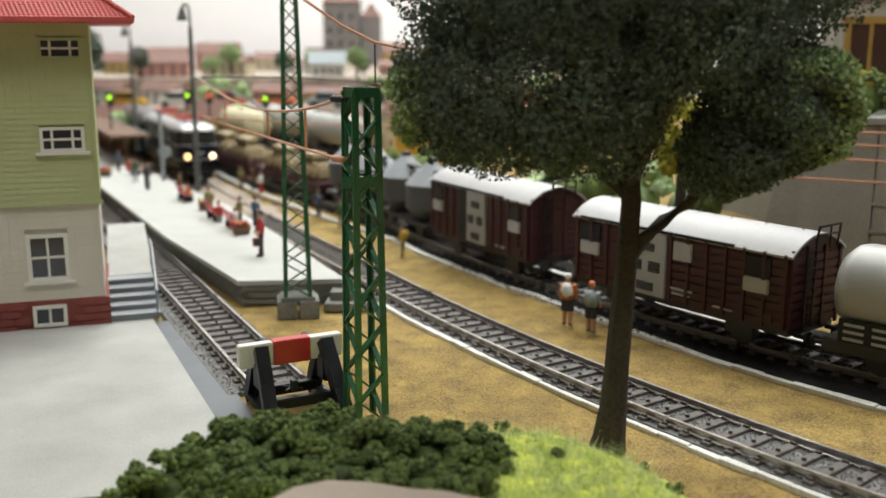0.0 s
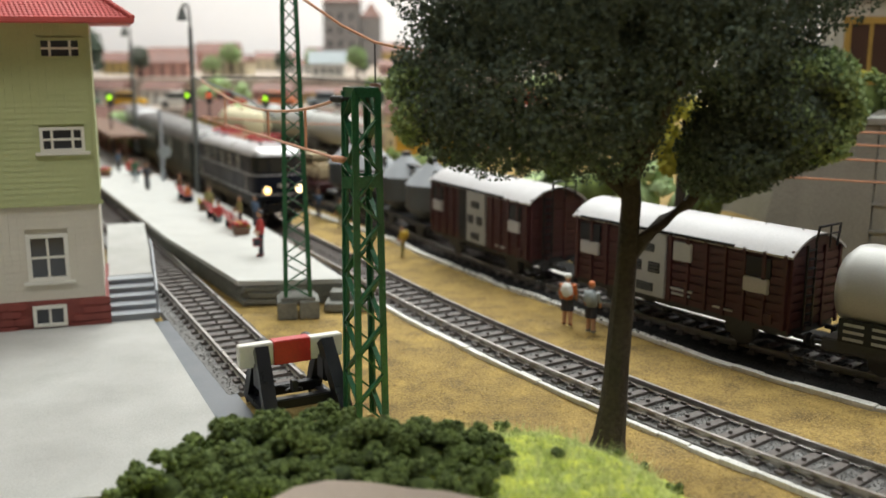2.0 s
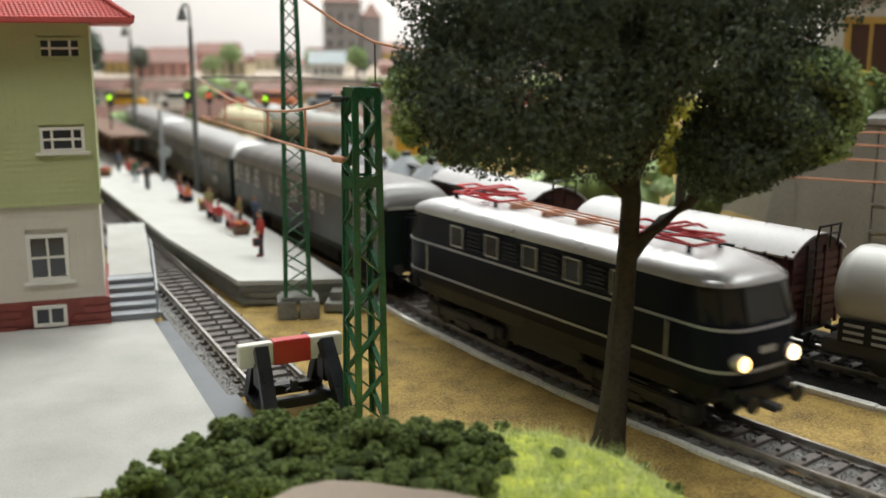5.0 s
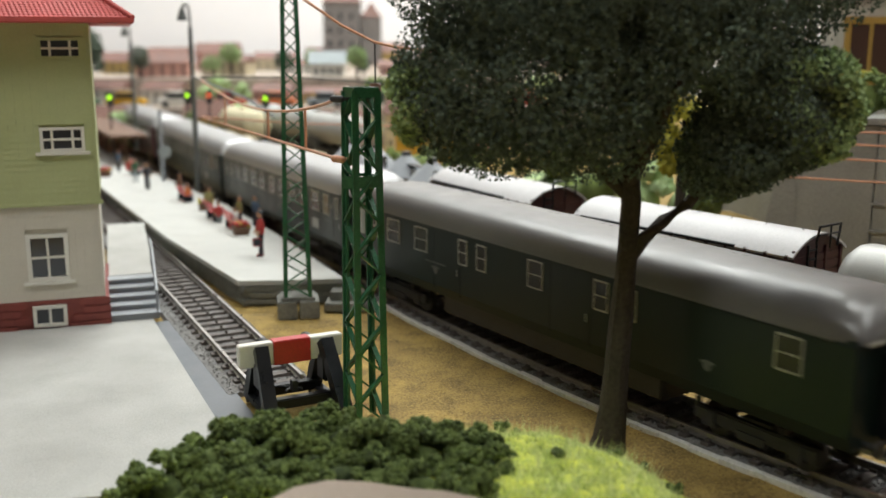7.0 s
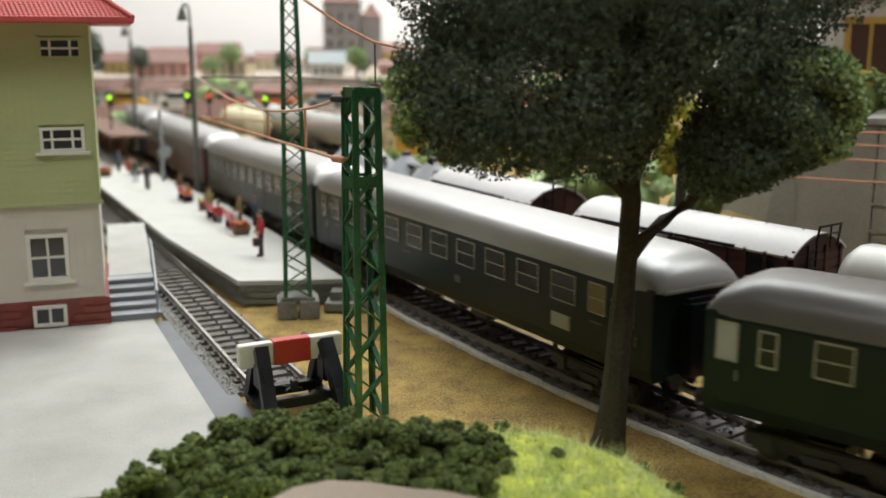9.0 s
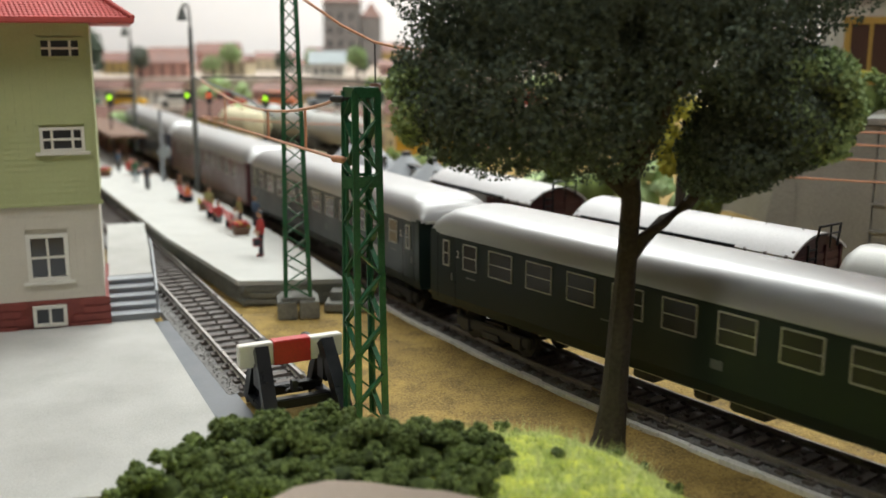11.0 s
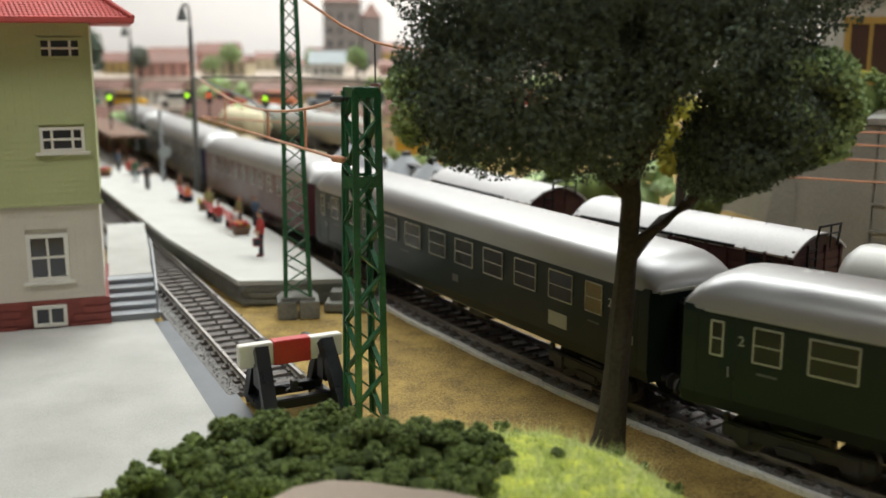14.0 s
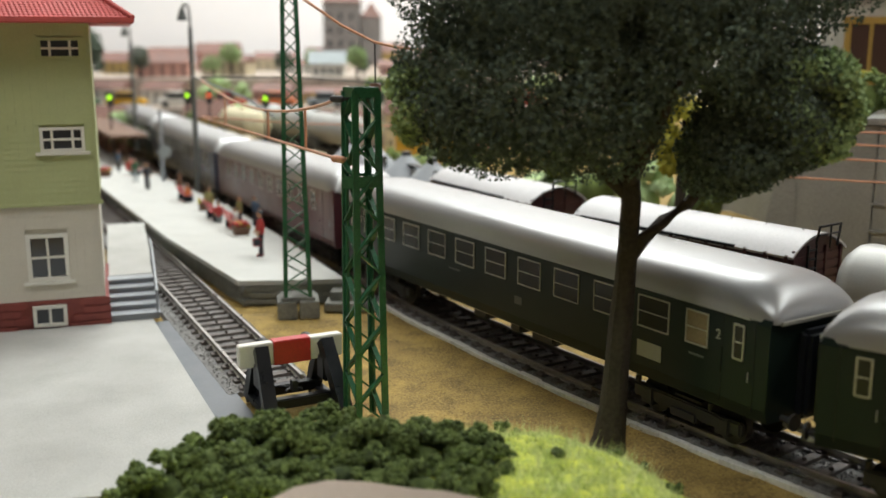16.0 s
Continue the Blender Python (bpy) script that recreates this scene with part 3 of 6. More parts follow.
# ---- station building ----
def station():
    th = thing("station_building", -149, 428, 0, 18.4, "three-storey station building, green over cream clapboard with a red roof", "house")
    W, Dp = 150, 70          # facade towards -x, depth towards +y

    def storey(x0, x1, z0, z1, inset, mat, board, windows, name):
        # front boards, cut round the windows
        n = max(int(round((z1 - z0) / board)), 1)
        bh = (z1 - z0) / n
        wall = part(name, box(bmesh.new(), x0, inset + 1.2, z0, x1 - 0.6, Dp, z1), mat, th)
        for i in range(n):
            a, b = z0 + i * bh, z0 + (i + 1) * bh
            cuts = sorted([(u0, u1) for u0, u1, w0, w1 in windows if w0 < b - 0.01 and w1 > a + 0.01])
            segs, x = [], x0
            for u0, u1 in cuts:
                segs.append((x, u0))
                x = u1
            segs.append((x, x1))
            cutup = []
            for p, q in segs:
                e = -52 + (i % 2) * 3.3
                while p < q - 0.01:
                    while e <= p + 1.2:
                        e += 6.6
                    cutup.append((p + 0.025, min(e, q) - 0.025))
                    p = min(e, q)
            for p, q in cutup:
                if q - p < 0.2:
                    continue
                bm = bmesh.new()
                vs = [bm.verts.new(v) for v in ((p, inset + 0.0, a), (q, inset + 0.0, a), (q, inset + 0.2, b), (p, inset + 0.2, b), (p, inset + 1.3, a), (q, inset + 1.3, a), (q, inset + 1.3, b), (p, inset + 1.3, b))]
                for f in ((0, 1, 2, 3), (4, 7, 6, 5), (0, 4, 5, 1), (1, 5, 6, 2), (2, 6, 7, 3), (3, 7, 4, 0)):
                    bm.faces.new([vs[k] for k in f])
                part("board", bm, mat, wall)
        bm = box(bmesh.new(), x1 - 1.3, inset - 0.35, z0, x1, inset + 1.6, z1, 0.2)
        part("corner_board", bm, mat, th)
        # boards on the side wall
        bm = bmesh.new()
        for i in range(n):
            box(bm, x1 - 0.6, inset + 1.5, z0 + i * bh + 0.1, x1 - 0.25, Dp, z0 + (i + 1) * bh)
        part("side_cladding", bm, mat, th)

    def window(u0, u1, w0, w1, y, mullions, rails, sill, frame=1.6, surround=WHITE):
        win = part("window", box(bmesh.new(), u0 + 0.5, y + 0.9, w0 + 0.5, u1 - 0.5, y + 1.15, w1 - 0.5), WINGLASS, th, "dim glass in a white frame")
        bm = bmesh.new()
        for a, b in ((u0, u0 + frame), (u1 - frame, u1)):
            box(bm, a, y - 0.5, w0, b, y + 1.1, w1, 0.15)
        for a, b in ((w0, w0 + frame), (w1 - frame, w1)):
            box(bm, u0 + frame, y - 0.5, a, u1 - frame, y + 1.1, b, 0.15)
        part("frame", bm, surround, win)
        for m in mullions:
            x = u0 + (u1 - u0) * m
            part("mullion", box(bmesh.new(), x - 0.5, y - 0.1, w0 + frame, x + 0.5, y + 1.0, w1 - frame, 0.1), WHITE, win)
        for r in rails:
            z = w0 + (w1 - w0) * r
            part("glazing_bar", box(bmesh.new(), u0 + frame, y - 0.05, z - 0.5, u1 - frame, y + 0.95, z + 0.5, 0.1), WHITE, win)
        if sill:
            part("sill", box(bmesh.new(), u0 - 2, y - 1.6, w0 - 1.4, u1 + 2, y + 0.8, w0, 0.25), WHITE, win)

    ups = [(-21.5, -4.1, 118, 127), (-62, -44.5, 118, 127), (-23.5, -5.5, 79, 89.5), (-64, -46, 79, 89.5)]
    storey(-W, -0.8, 56.5, 135, 0.0, GREENWALL, 2.45, ups, "upper_wall")
    lows = [(-32.7, -15.5, 22.5, 43.5), (-76, -59, 22.5, 43.5)]
    storey(-W, -1.6, 14, 56.5, 1.0, CREAM, 2.66, lows, "lower_wall")
    for u0, u1, w0, w1 in ups:
        window(u0, u1, w0, w1, 0.2, (0.27, 0.73), (0.5,), w0 < 100, 1.3, WHITE if w0 < 100 else GREENWALL)
    for u0, u1, w0, w1 in lows:
        window(u0, u1, w0, w1, 1.2, (0.5,), (0.5,), True, 1.8)
    part("ledge", box(bmesh.new(), -W, -0.5, 55.8, 0.3, 2, 57.2, 0.3), GREENWALL, th)
    # stone base in blocks
    base = part("base_wall", box(bmesh.new(), -W, 0.4, 0, -0.2, Dp, 14), BRICK, th)
    rng = random.Random(3)
    for r in range(4):
        z0, x = 0.2 + r * 3.45, -W
        while x < -0.5:
            L = rng.uniform(5, 9)
            x2 = min(x + L, 0.4)
            if not (x2 > -32 and x < -18 and z0 + 3.3 > 2.6 and z0 < 11.5) and x > -75:
                part("stone", box(bmesh.new(), x + 0.12, -0.3 - rng.uniform(0, 0.35), z0, x2 - 0.12, 0.9, z0 + 3.3, 0.3), BRICK, base)
            x = x2
    window(-32, -18, 2.4, 12, -1.0, (0.5,), (), False, 1.5)
    # hipped roof with tile courses
    ox, oy, z0 = 17, -12, 134
    roof = part("roof", bmesh_hip(-W - 10, oy, ox, Dp + 12, z0, 34), ROOFRED, th)
    part("eave_board", box(bmesh.new(), -W - 10, oy - 0.6, z0 - 1.2, ox + 0.6, Dp + 12.6, z0 + 1.1, 0.4), ROOFRED, th)
    run = (Dp + 24) / 2
    rows = 34
    for r in range(13):
        f0, f1 = r / rows, (r + 1) / rows
        y0, y1 = oy + run * f0, oy + run * f1
        za, zb = z0 + 34 * f0 + 1, z0 + 34 * f1 + 1
        x = ox - run * f1 - (r % 2) * 0.9
        while x > -56:
            bm = bmesh.new()
            vs = [bm.verts.new(v) for v in ((x - 1.75, y0 + .35, za + .18), (x - 0.9, y0, za + .26), (x, y0 + .35, za + .18), (x, y1 + .5, zb + .1), (x - 1.8, y1 + .5, zb + .1), (x - 1.75, y0 + .35, za - .3), (x - .9, y0, za - .3), (x, y0 + .35, za - .3))]
            for q in ((0, 1, 2, 3, 4), (0, 5, 6, 1), (1, 6, 7, 2)):
                bm.faces.new([vs[i] for i in q])
            part("roof_tile", bm, ROOFRED, roof)
            x -= 1.85
    for k in range(22):
        a, b = k / 34, (k + 1.25) / 34
        p, q = (Vector((ox - run * f, oy + run * f, z0 + 34 * f + 1.0)) for f in (a, b))
        part("ridge_tile", rod(bmesh.new(), p, q, 1.35, 1.0, 8), ROOFRED, roof)
    return th


def bmesh_hip(x0, y0, x1, y1, z, h):
    bm = bmesh.new()
    r = (y1 - y0) / 2
    a = [bm.verts.new(v) for v in ((x0, y0, z), (x1, y0, z), (x1, y1, z), (x0, y1, z), (x0 + r, y0 + r, z + h), (x1 - r, y0 + r, z + h))]
    for f in ((3, 2, 1, 0), (0, 1, 5, 4), (1, 2, 5), (2, 3, 4, 5), (3, 0, 4)):
        bm.faces.new([a[k] for k in f])
    return bm


station()


def outside_stairs():
    th = thing("outside_stairs", -151, 428, 0, 18.4, "grey plastic steps with a handrail up to a landing", "stairs")
    n = 5
    for k in range(n):
        part("step", box(bmesh.new(), 0.9, 1 + k * 7.6, 1.4, 23, 42, 1.6 + (k + 1) * 2.35, 0.2), GREYPLASTIC, th)
        part("tread", box(bmesh.new(), 0.9, 0.2 + k * 7.6, 1.5 + (k + 1) * 2.35, 23.4, 9 + k * 7.6, 2.3 + (k + 1) * 2.35, 0.2), GREYPLASTIC, th)
    part("landing", box(bmesh.new(), 0.9, 42, 1.4, 23, 190, 13.6, 0.3), CONCRETE, th, "grey landing")
    bm = bmesh.new()
    tube(bm, [(22.4, 2, 14), (22.4, 40, 27), (22.4, 60, 27)], 0.7)
    part("handrail", bm, GREYPLASTIC, th)
    for y, h0, h1 in ((2, 2, 14.5), (21, 6, 20.5), (40, 13, 27.2), (60, 13, 27.2)):
        part("post", rod(bmesh.new(), (22.4, y, h0), (22.4, y, h1), 0.6), GREYPLASTIC, th)
    return th


outside_stairs()


# ---- rolling stock; every vehicle runs along +x, its origin at the middle on the rail ----
def roof_profile(half, z0, z1, n=10, drop=0.0):
    """Side to side over a rounded roof."""
    out = []
    for k in range(n + 1):
        a = math.pi * k / n
        c, s = math.cos(a), math.sin(a)
        out.append((half * math.copysign(abs(c) ** 0.62, c), z0 + (z1 - z0) * abs(s) ** 0.8))
    return out


def shell_roof(L, half, z0, z1, nose, n=14):
    """A rounded coach roof whose ends dip down over the length nose."""
    bm = bmesh.new()
    xs = [-L / 2 + nose * (1 - math.cos(math.pi / 2 * k / 6)) for k in range(7)]
    xs = xs + [-x for x in xs[::-1]]
    rings = []
    for x in xs:
        t = min((L / 2 - abs(x)) / nose, 1)
        f = math.sqrt(max(1 - (1 - t) ** 2, 0))
        top = z0 + 0.8 + (z1 - z0 - 0.8) * f
        w = half * (0.90 + 0.10 * f)
        rings.append([bm.verts.new((x, y, z)) for y, z in roof_profile(w, z0, top, n)])
    for a, b in zip(rings[:-1], rings[1:]):
        for k in range(n):
            bm.faces.new((a[k], a[k + 1], b[k + 1], b[k]))
        bm.faces.new((a[0], b[0], b[n], a[n]))
    bm.faces.new(rings[0])
    bm.faces.new(rings[-1])
    return bm


def wheelset(parent, x, radius=5.6, drop=0.0):
    bm = bmesh.new()
    r, z = radius, radius - drop
    rod(bm, (x, -8, z), (x, 8, z), 1.0, seg=8)
    part("axle", bm, UNDER, parent)
    for y in (-8.9, 8.9):
        bm = bmesh.new()
        rod(bm, (x, y - 1.3, z), (x, y + 1.3, z), r, seg=20)
        rod(bm, (x, y - 1.7, z), (x, y + 1.7, z), r * 0.45, seg=12)
        part("wheel", bm, UNDER, parent)


LOCO_LIFT = 12.4                # the locomotive's body stands this much above its drawing
BODY = 1.15                     # bogies are drawn at 1:100 and built this much larger


def bogie(th, x, wb=28, base=14.0):
    """A bogie under x, its wheels on the rail and its pivot reaching up to base."""
    k = BODY
    bm = bmesh.new()
    for y in (-11.5, 11.5):
        box(bm, -wb / 2 - 6, y - 1, 4.2, wb / 2 + 6, y + 1, 8.2, 0.5)
        for e in (-1, 1):
            box(bm, e * wb / 2 - 2.4, y - 1.6, 3.2, e * wb / 2 + 2.4, y + 1.6, 8.0, 0.4)
            rod(bm, (e * wb / 2 - 5, y, 8.4), (e * wb / 2 - 5, y, 10.2), 0.9, seg=8)
        box(bm, -5, y - 1.5, 3.0, 5, y + 1.5, 6, 0.5)
    box(bm, -5, -11, 5, 5, 11, 9)
    box(bm, -4, -8, 8.8, 4, 8, base / k)
    bmesh.ops.scale(bm, vec=(k, k, k), verts=bm.verts)
    bmesh.ops.translate(bm, vec=(x, 0, 0), verts=bm.verts)
    b = part("bogie", bm, UNDER, th, "black bogie frame")
    for e in (-1, 1):
        wheelset(b, x + e * k * wb / 2, 6.0)
    return b


def window_panel(parent, x, y, z0, z1, w, side, glass=None, frame=0.4, bar_at=0.5, divider=False):
    s = side
    ya, yb = (y, y + 0.25 * s)
    bm = bmesh.new()
    box(bm, x - w / 2, min(ya, yb), z0, x + w / 2, max(ya, yb), z1, 0.1)
    win = part("window", bm, glass or COACHGLASS, parent)
    yc = y + 0.5 * s
    bm = bmesh.new()
    for a, b in ((x - w / 2 - 0.1, x - w / 2 + frame), (x + w / 2 - frame, x + w / 2 + 0.1)):
        box(bm, a, min(y, yc), z0, b, max(y, yc), z1, 0.12)
    for a, b in ((z0 - 0.1, z0 + frame), (z1 - frame, z1 + 0.1)):
        box(bm, x - w / 2, min(y, yc), a, x + w / 2, max(y, yc), b, 0.12)
    if bar_at:
        z = z0 + (z1 - z0) * bar_at
        box(bm, x - w / 2, min(y, yc), z - frame * .4, x + w / 2, max(y, yc), z + frame * .4)
    if divider:
        box(bm, x - frame * .4, min(y, yc), z0, x + frame * .4, max(y, yc), z1)
    part("window_frame", bm, TRIM, win)


def coach(name, body_mat, roof_mat, label, layout, L=268, plate=True):
    th = thing(name, 0, 0, 4.5, 0, label, "railway coach", "coaches of the moving train")
    half, zb, zt = 18.7, 15.5, 44.6
    prof = [(-half + 1.0, zb - 1.5), (-half, zb + 2.4), (-half, zt - 2), (-half + 0.5, zt), (half - 0.5, zt), (half, zt - 2), (half, zb + 2.4), (half - 1.0, zb - 1.5)]
    body = part("body", extrude_x(bmesh.new(), prof, -L / 2 + 1, L / 2 - 1), body_mat, th, smooth=False)
    part("roof", shell_roof(L, half + 0.3, 43.6, 54.6, 16), roof_mat, th, "smooth rounded roof", smooth=True)
    bm = bmesh.new()
    for s in (-1, 1):
        box(bm, -L / 2 + 8, s * (half + 0.05) - 0.35, 43.3, L / 2 - 8, s * (half + 0.05) + 0.35, 43.9)
    part("rain_strip", bm, roof_mat, th)
    part("underframe", box(bmesh.new(), -L / 2 + 4, -13.5, 12.6, L / 2 - 4, 13.5, 14.6, 0.4), UNDER, th)
    for x0, x1 in ((-24, -14), (2, 9), (16, 30)):
        part("equipment_box", box(bmesh.new(), x0, -13, 8.6, x1, 13, 13.4, 0.8), UNDER, th)
    for s in (-1, 1):
        part("truss_rod", rod(bmesh.new(), (-58, s * 15.5, 13.4), (58, s * 15.5, 13.4), 0.7, seg=6), TRIM if plate else UNDER, th, "thin bright lower sill rod")
    for x in (-L / 2 + 36, L / 2 - 36):
        bogie(th, x)
    for x, d in ((L / 2, 1), (-L / 2, -1)):
        part("gangway", box(bmesh.new(), min(x - d, x + 3.6 * d), -7.5, 14.5, max(x - d, x + 3.6 * d), 7.5, 41, 1.5), BLACK, th, "black gangway bellows")
        part("coupling", rod(bmesh.new(), (x - d, 0, 9), (x + 3.8 * d, 0, 9), 1.3), UNDER, th)
        part("coupling_head", box(bmesh.new(), x - 8, -2.2, 8, x + 3.8 * d if d > 0 else x + 8, 2.2, 9.6, 0.3), LOCOTRIM, th, "bright metal coupling head")
        part("end_rim", box(bmesh.new(), x - 0.6, -15.5, 43.0, x + 0.6, 15.5, 44.2, 0.2), TRIM, th, "bright rim over the end wall")
        for y in (-11.5, 11.5):
            bm = rod(bmesh.new(), (x - d, y, 15), (x + 3.0 * d, y, 15), 1.0)
            rod(bm, (x + 3.0 * d, y, 15), (x + 3.8 * d, y, 15), 2.6, seg=14)
            part("buffer", bm, UNDER, th)
    for kind, x, w in layout:
        for s in (-1, 1):
            y = s * half
            if kind == "w":
                window_panel(body, x, y, 30.9, 41.4, w, s)
            elif kind == "c":
                window_panel(body, x, y, 30.9, 41.4, w, s, CURTAIN)
            elif kind == "g":
                window_panel(body, x, y, 30.4, 42, w, s, DOORGREY, 0.5, 0)
            elif kind == "n":
                window_panel(body, x, y, 30.6, 41.2, w, s, None, 0.5, 0.5)
            elif kind == "d":
                bm = bmesh.new()
                for e in (-1, 1):
                    box(bm, x + e * w / 2 - 0.15, y - 0.12, 16.5, x + e * w / 2 + 0.15, y + 0.12, 43)
                part("door_seam", bm, BLACK, body)
                part("door_handle", rod(bmesh.new(), (x + w / 2 - 1.6, y + 0.5 * s, 25), (x + w / 2 - 1.6, y + 0.5 * s, 28), 0.22, seg=6), LOCOTRIM, body)
            elif kind == "p":
                part("notice_plate", box(bmesh.new(), x - w / 2, min(y, y + 0.2 * s), 21, x + w / 2, max(y, y + 0.2 * s), 26.2), DOORGREY, body, "pale rectangular notice plate")
            elif kind == "e":
                bm = bmesh.new()
                ball(bm, (x, y, 24.6), 1.7, 2, (1.0, 0.12, 1.1))
                for e in (-1, 1):
                    ball(bm, (x + e * 1.9, y, 25.6), 1.2, 1, (1.0, 0.16, 0.5))
                part("emblem", bm, EMBLEM, body, "faded emblem with spread sides", smooth=True)
            elif kind == "b":
                part("data_plate", box(bmesh.new(), x - w / 2, min(y, y + 0.15 * s), 22.8, x + w / 2, max(y, y + 0.15 * s), 25.8), EMBLEM, body, "small grey data plate")
            elif kind == "2":
                cu = bpy.data.curves.new("class_number", "FONT")
                cu.body, cu.size, cu.extrude, cu.align_x = "2", 4.2 * S, 0.0001, "CENTER"
                o = new("class_number", cu)
                o.parent = body
                o.matrix_basis = pose(x * S, (y + 0.15 * s) * S, 35.0 * S, 90, 0, 0 if s < 0 else 180)
                cu.materials.append(TRIM)
            elif kind == "l":
                part("lettering", box(bmesh.new(), x - w / 2, min(y, y + 0.12 * s), 27.4, x + w / 2, max(y, y + 0.12 * s), 28.0), EMBLEM, body)
    for k in range(8):
        x = -L / 2 + 30 + k * (L - 60) / 7
        bm = bmesh.new()
        for e in (-1, 1):
            ball(bm, (x + e * 2.2, 5.5, 53.7), 1.3, 2, (1.3, 1, 0.75))
        box(bm, x - 2.2, 5, 53.3, x + 2.2, 6, 54.3, 0.2)
        part("roof_vent", bm, roof_mat, th, smooth=True)
    return th


EMBLEM = material("faded_grey_marking", (0.10, 0.105, 0.10), 0.6, vary=0.2, grain=0.8, blotch=5, bump=0.05)
PITCH = 21.85
seats = [("w", 87.4 - PITCH * k, 13.9) for k in range(9)]
pass_layout = seats + [("c", 106, 9.0), ("w", -106.2, 8.7), ("n", 122.2, 4.0), ("n", -121.7, 4.2), ("2", 114.4, 5), ("2", -114.2, 5), ("d", 122, 12), ("d", -122, 12), ("p", 86, 10.8), ("b", 15, 4.6), ("l", 106, 6), ("l", -106, 6), ("l", -30, 8)]
mail_layout = [("w", 117.5, 9.2), ("n", 54, 7), ("n", 40.5, 7.3), ("w", 4.3, 9), ("n", -30.5, 6.6), ("n", -43.7, 6.4), ("w", -76.5, 10.2), ("w", -100.2, 10.6), ("n", -118.7, 5.6), ("g", -131.0, 6.6), ("e", 88.5, 4), ("e", -65, 4.5), ("l", -65, 16), ("d", -131, 10), ("d", 24, 22), ("d", -56, 20)]
coach_1 = coach("mail_coach", COACHGREEN, DARKROOF, "dark green mail coach with a grey roof and few windows", mail_layout, 278, False)
part("battery_box", box(bmesh.new(), -66, -14, 5, 66, 14, 13.5, 0.8), UNDER, coach_1)
coach_2 = coach("passenger_coach", COACHGREEN, SILVER, "dark green passenger coach with a glossy silver roof", pass_layout)
coach_3 = coach("passenger_coach", COACHGREEN, SILVER, "dark green passenger coach with a glossy silver roof", pass_layout)
coach_4 = coach("sleeping_coach", MAROON, SILVER, "maroon coach with a silver roof", [("w", 100 - 22 * k, 9) for k in range(10)] + [("d", 122, 13)])
coach_5 = coach("first_class_coach", BLUE, SILVER, "dark blue coach with a silver roof", [("w", 100 - 25 * k, 14) for k in range(9)] + [("d", 122, 13)])
coach_6 = coach("passenger_coach", COACHGREEN, SILVER, "dark green passenger coach with a glossy silver roof", pass_layout)


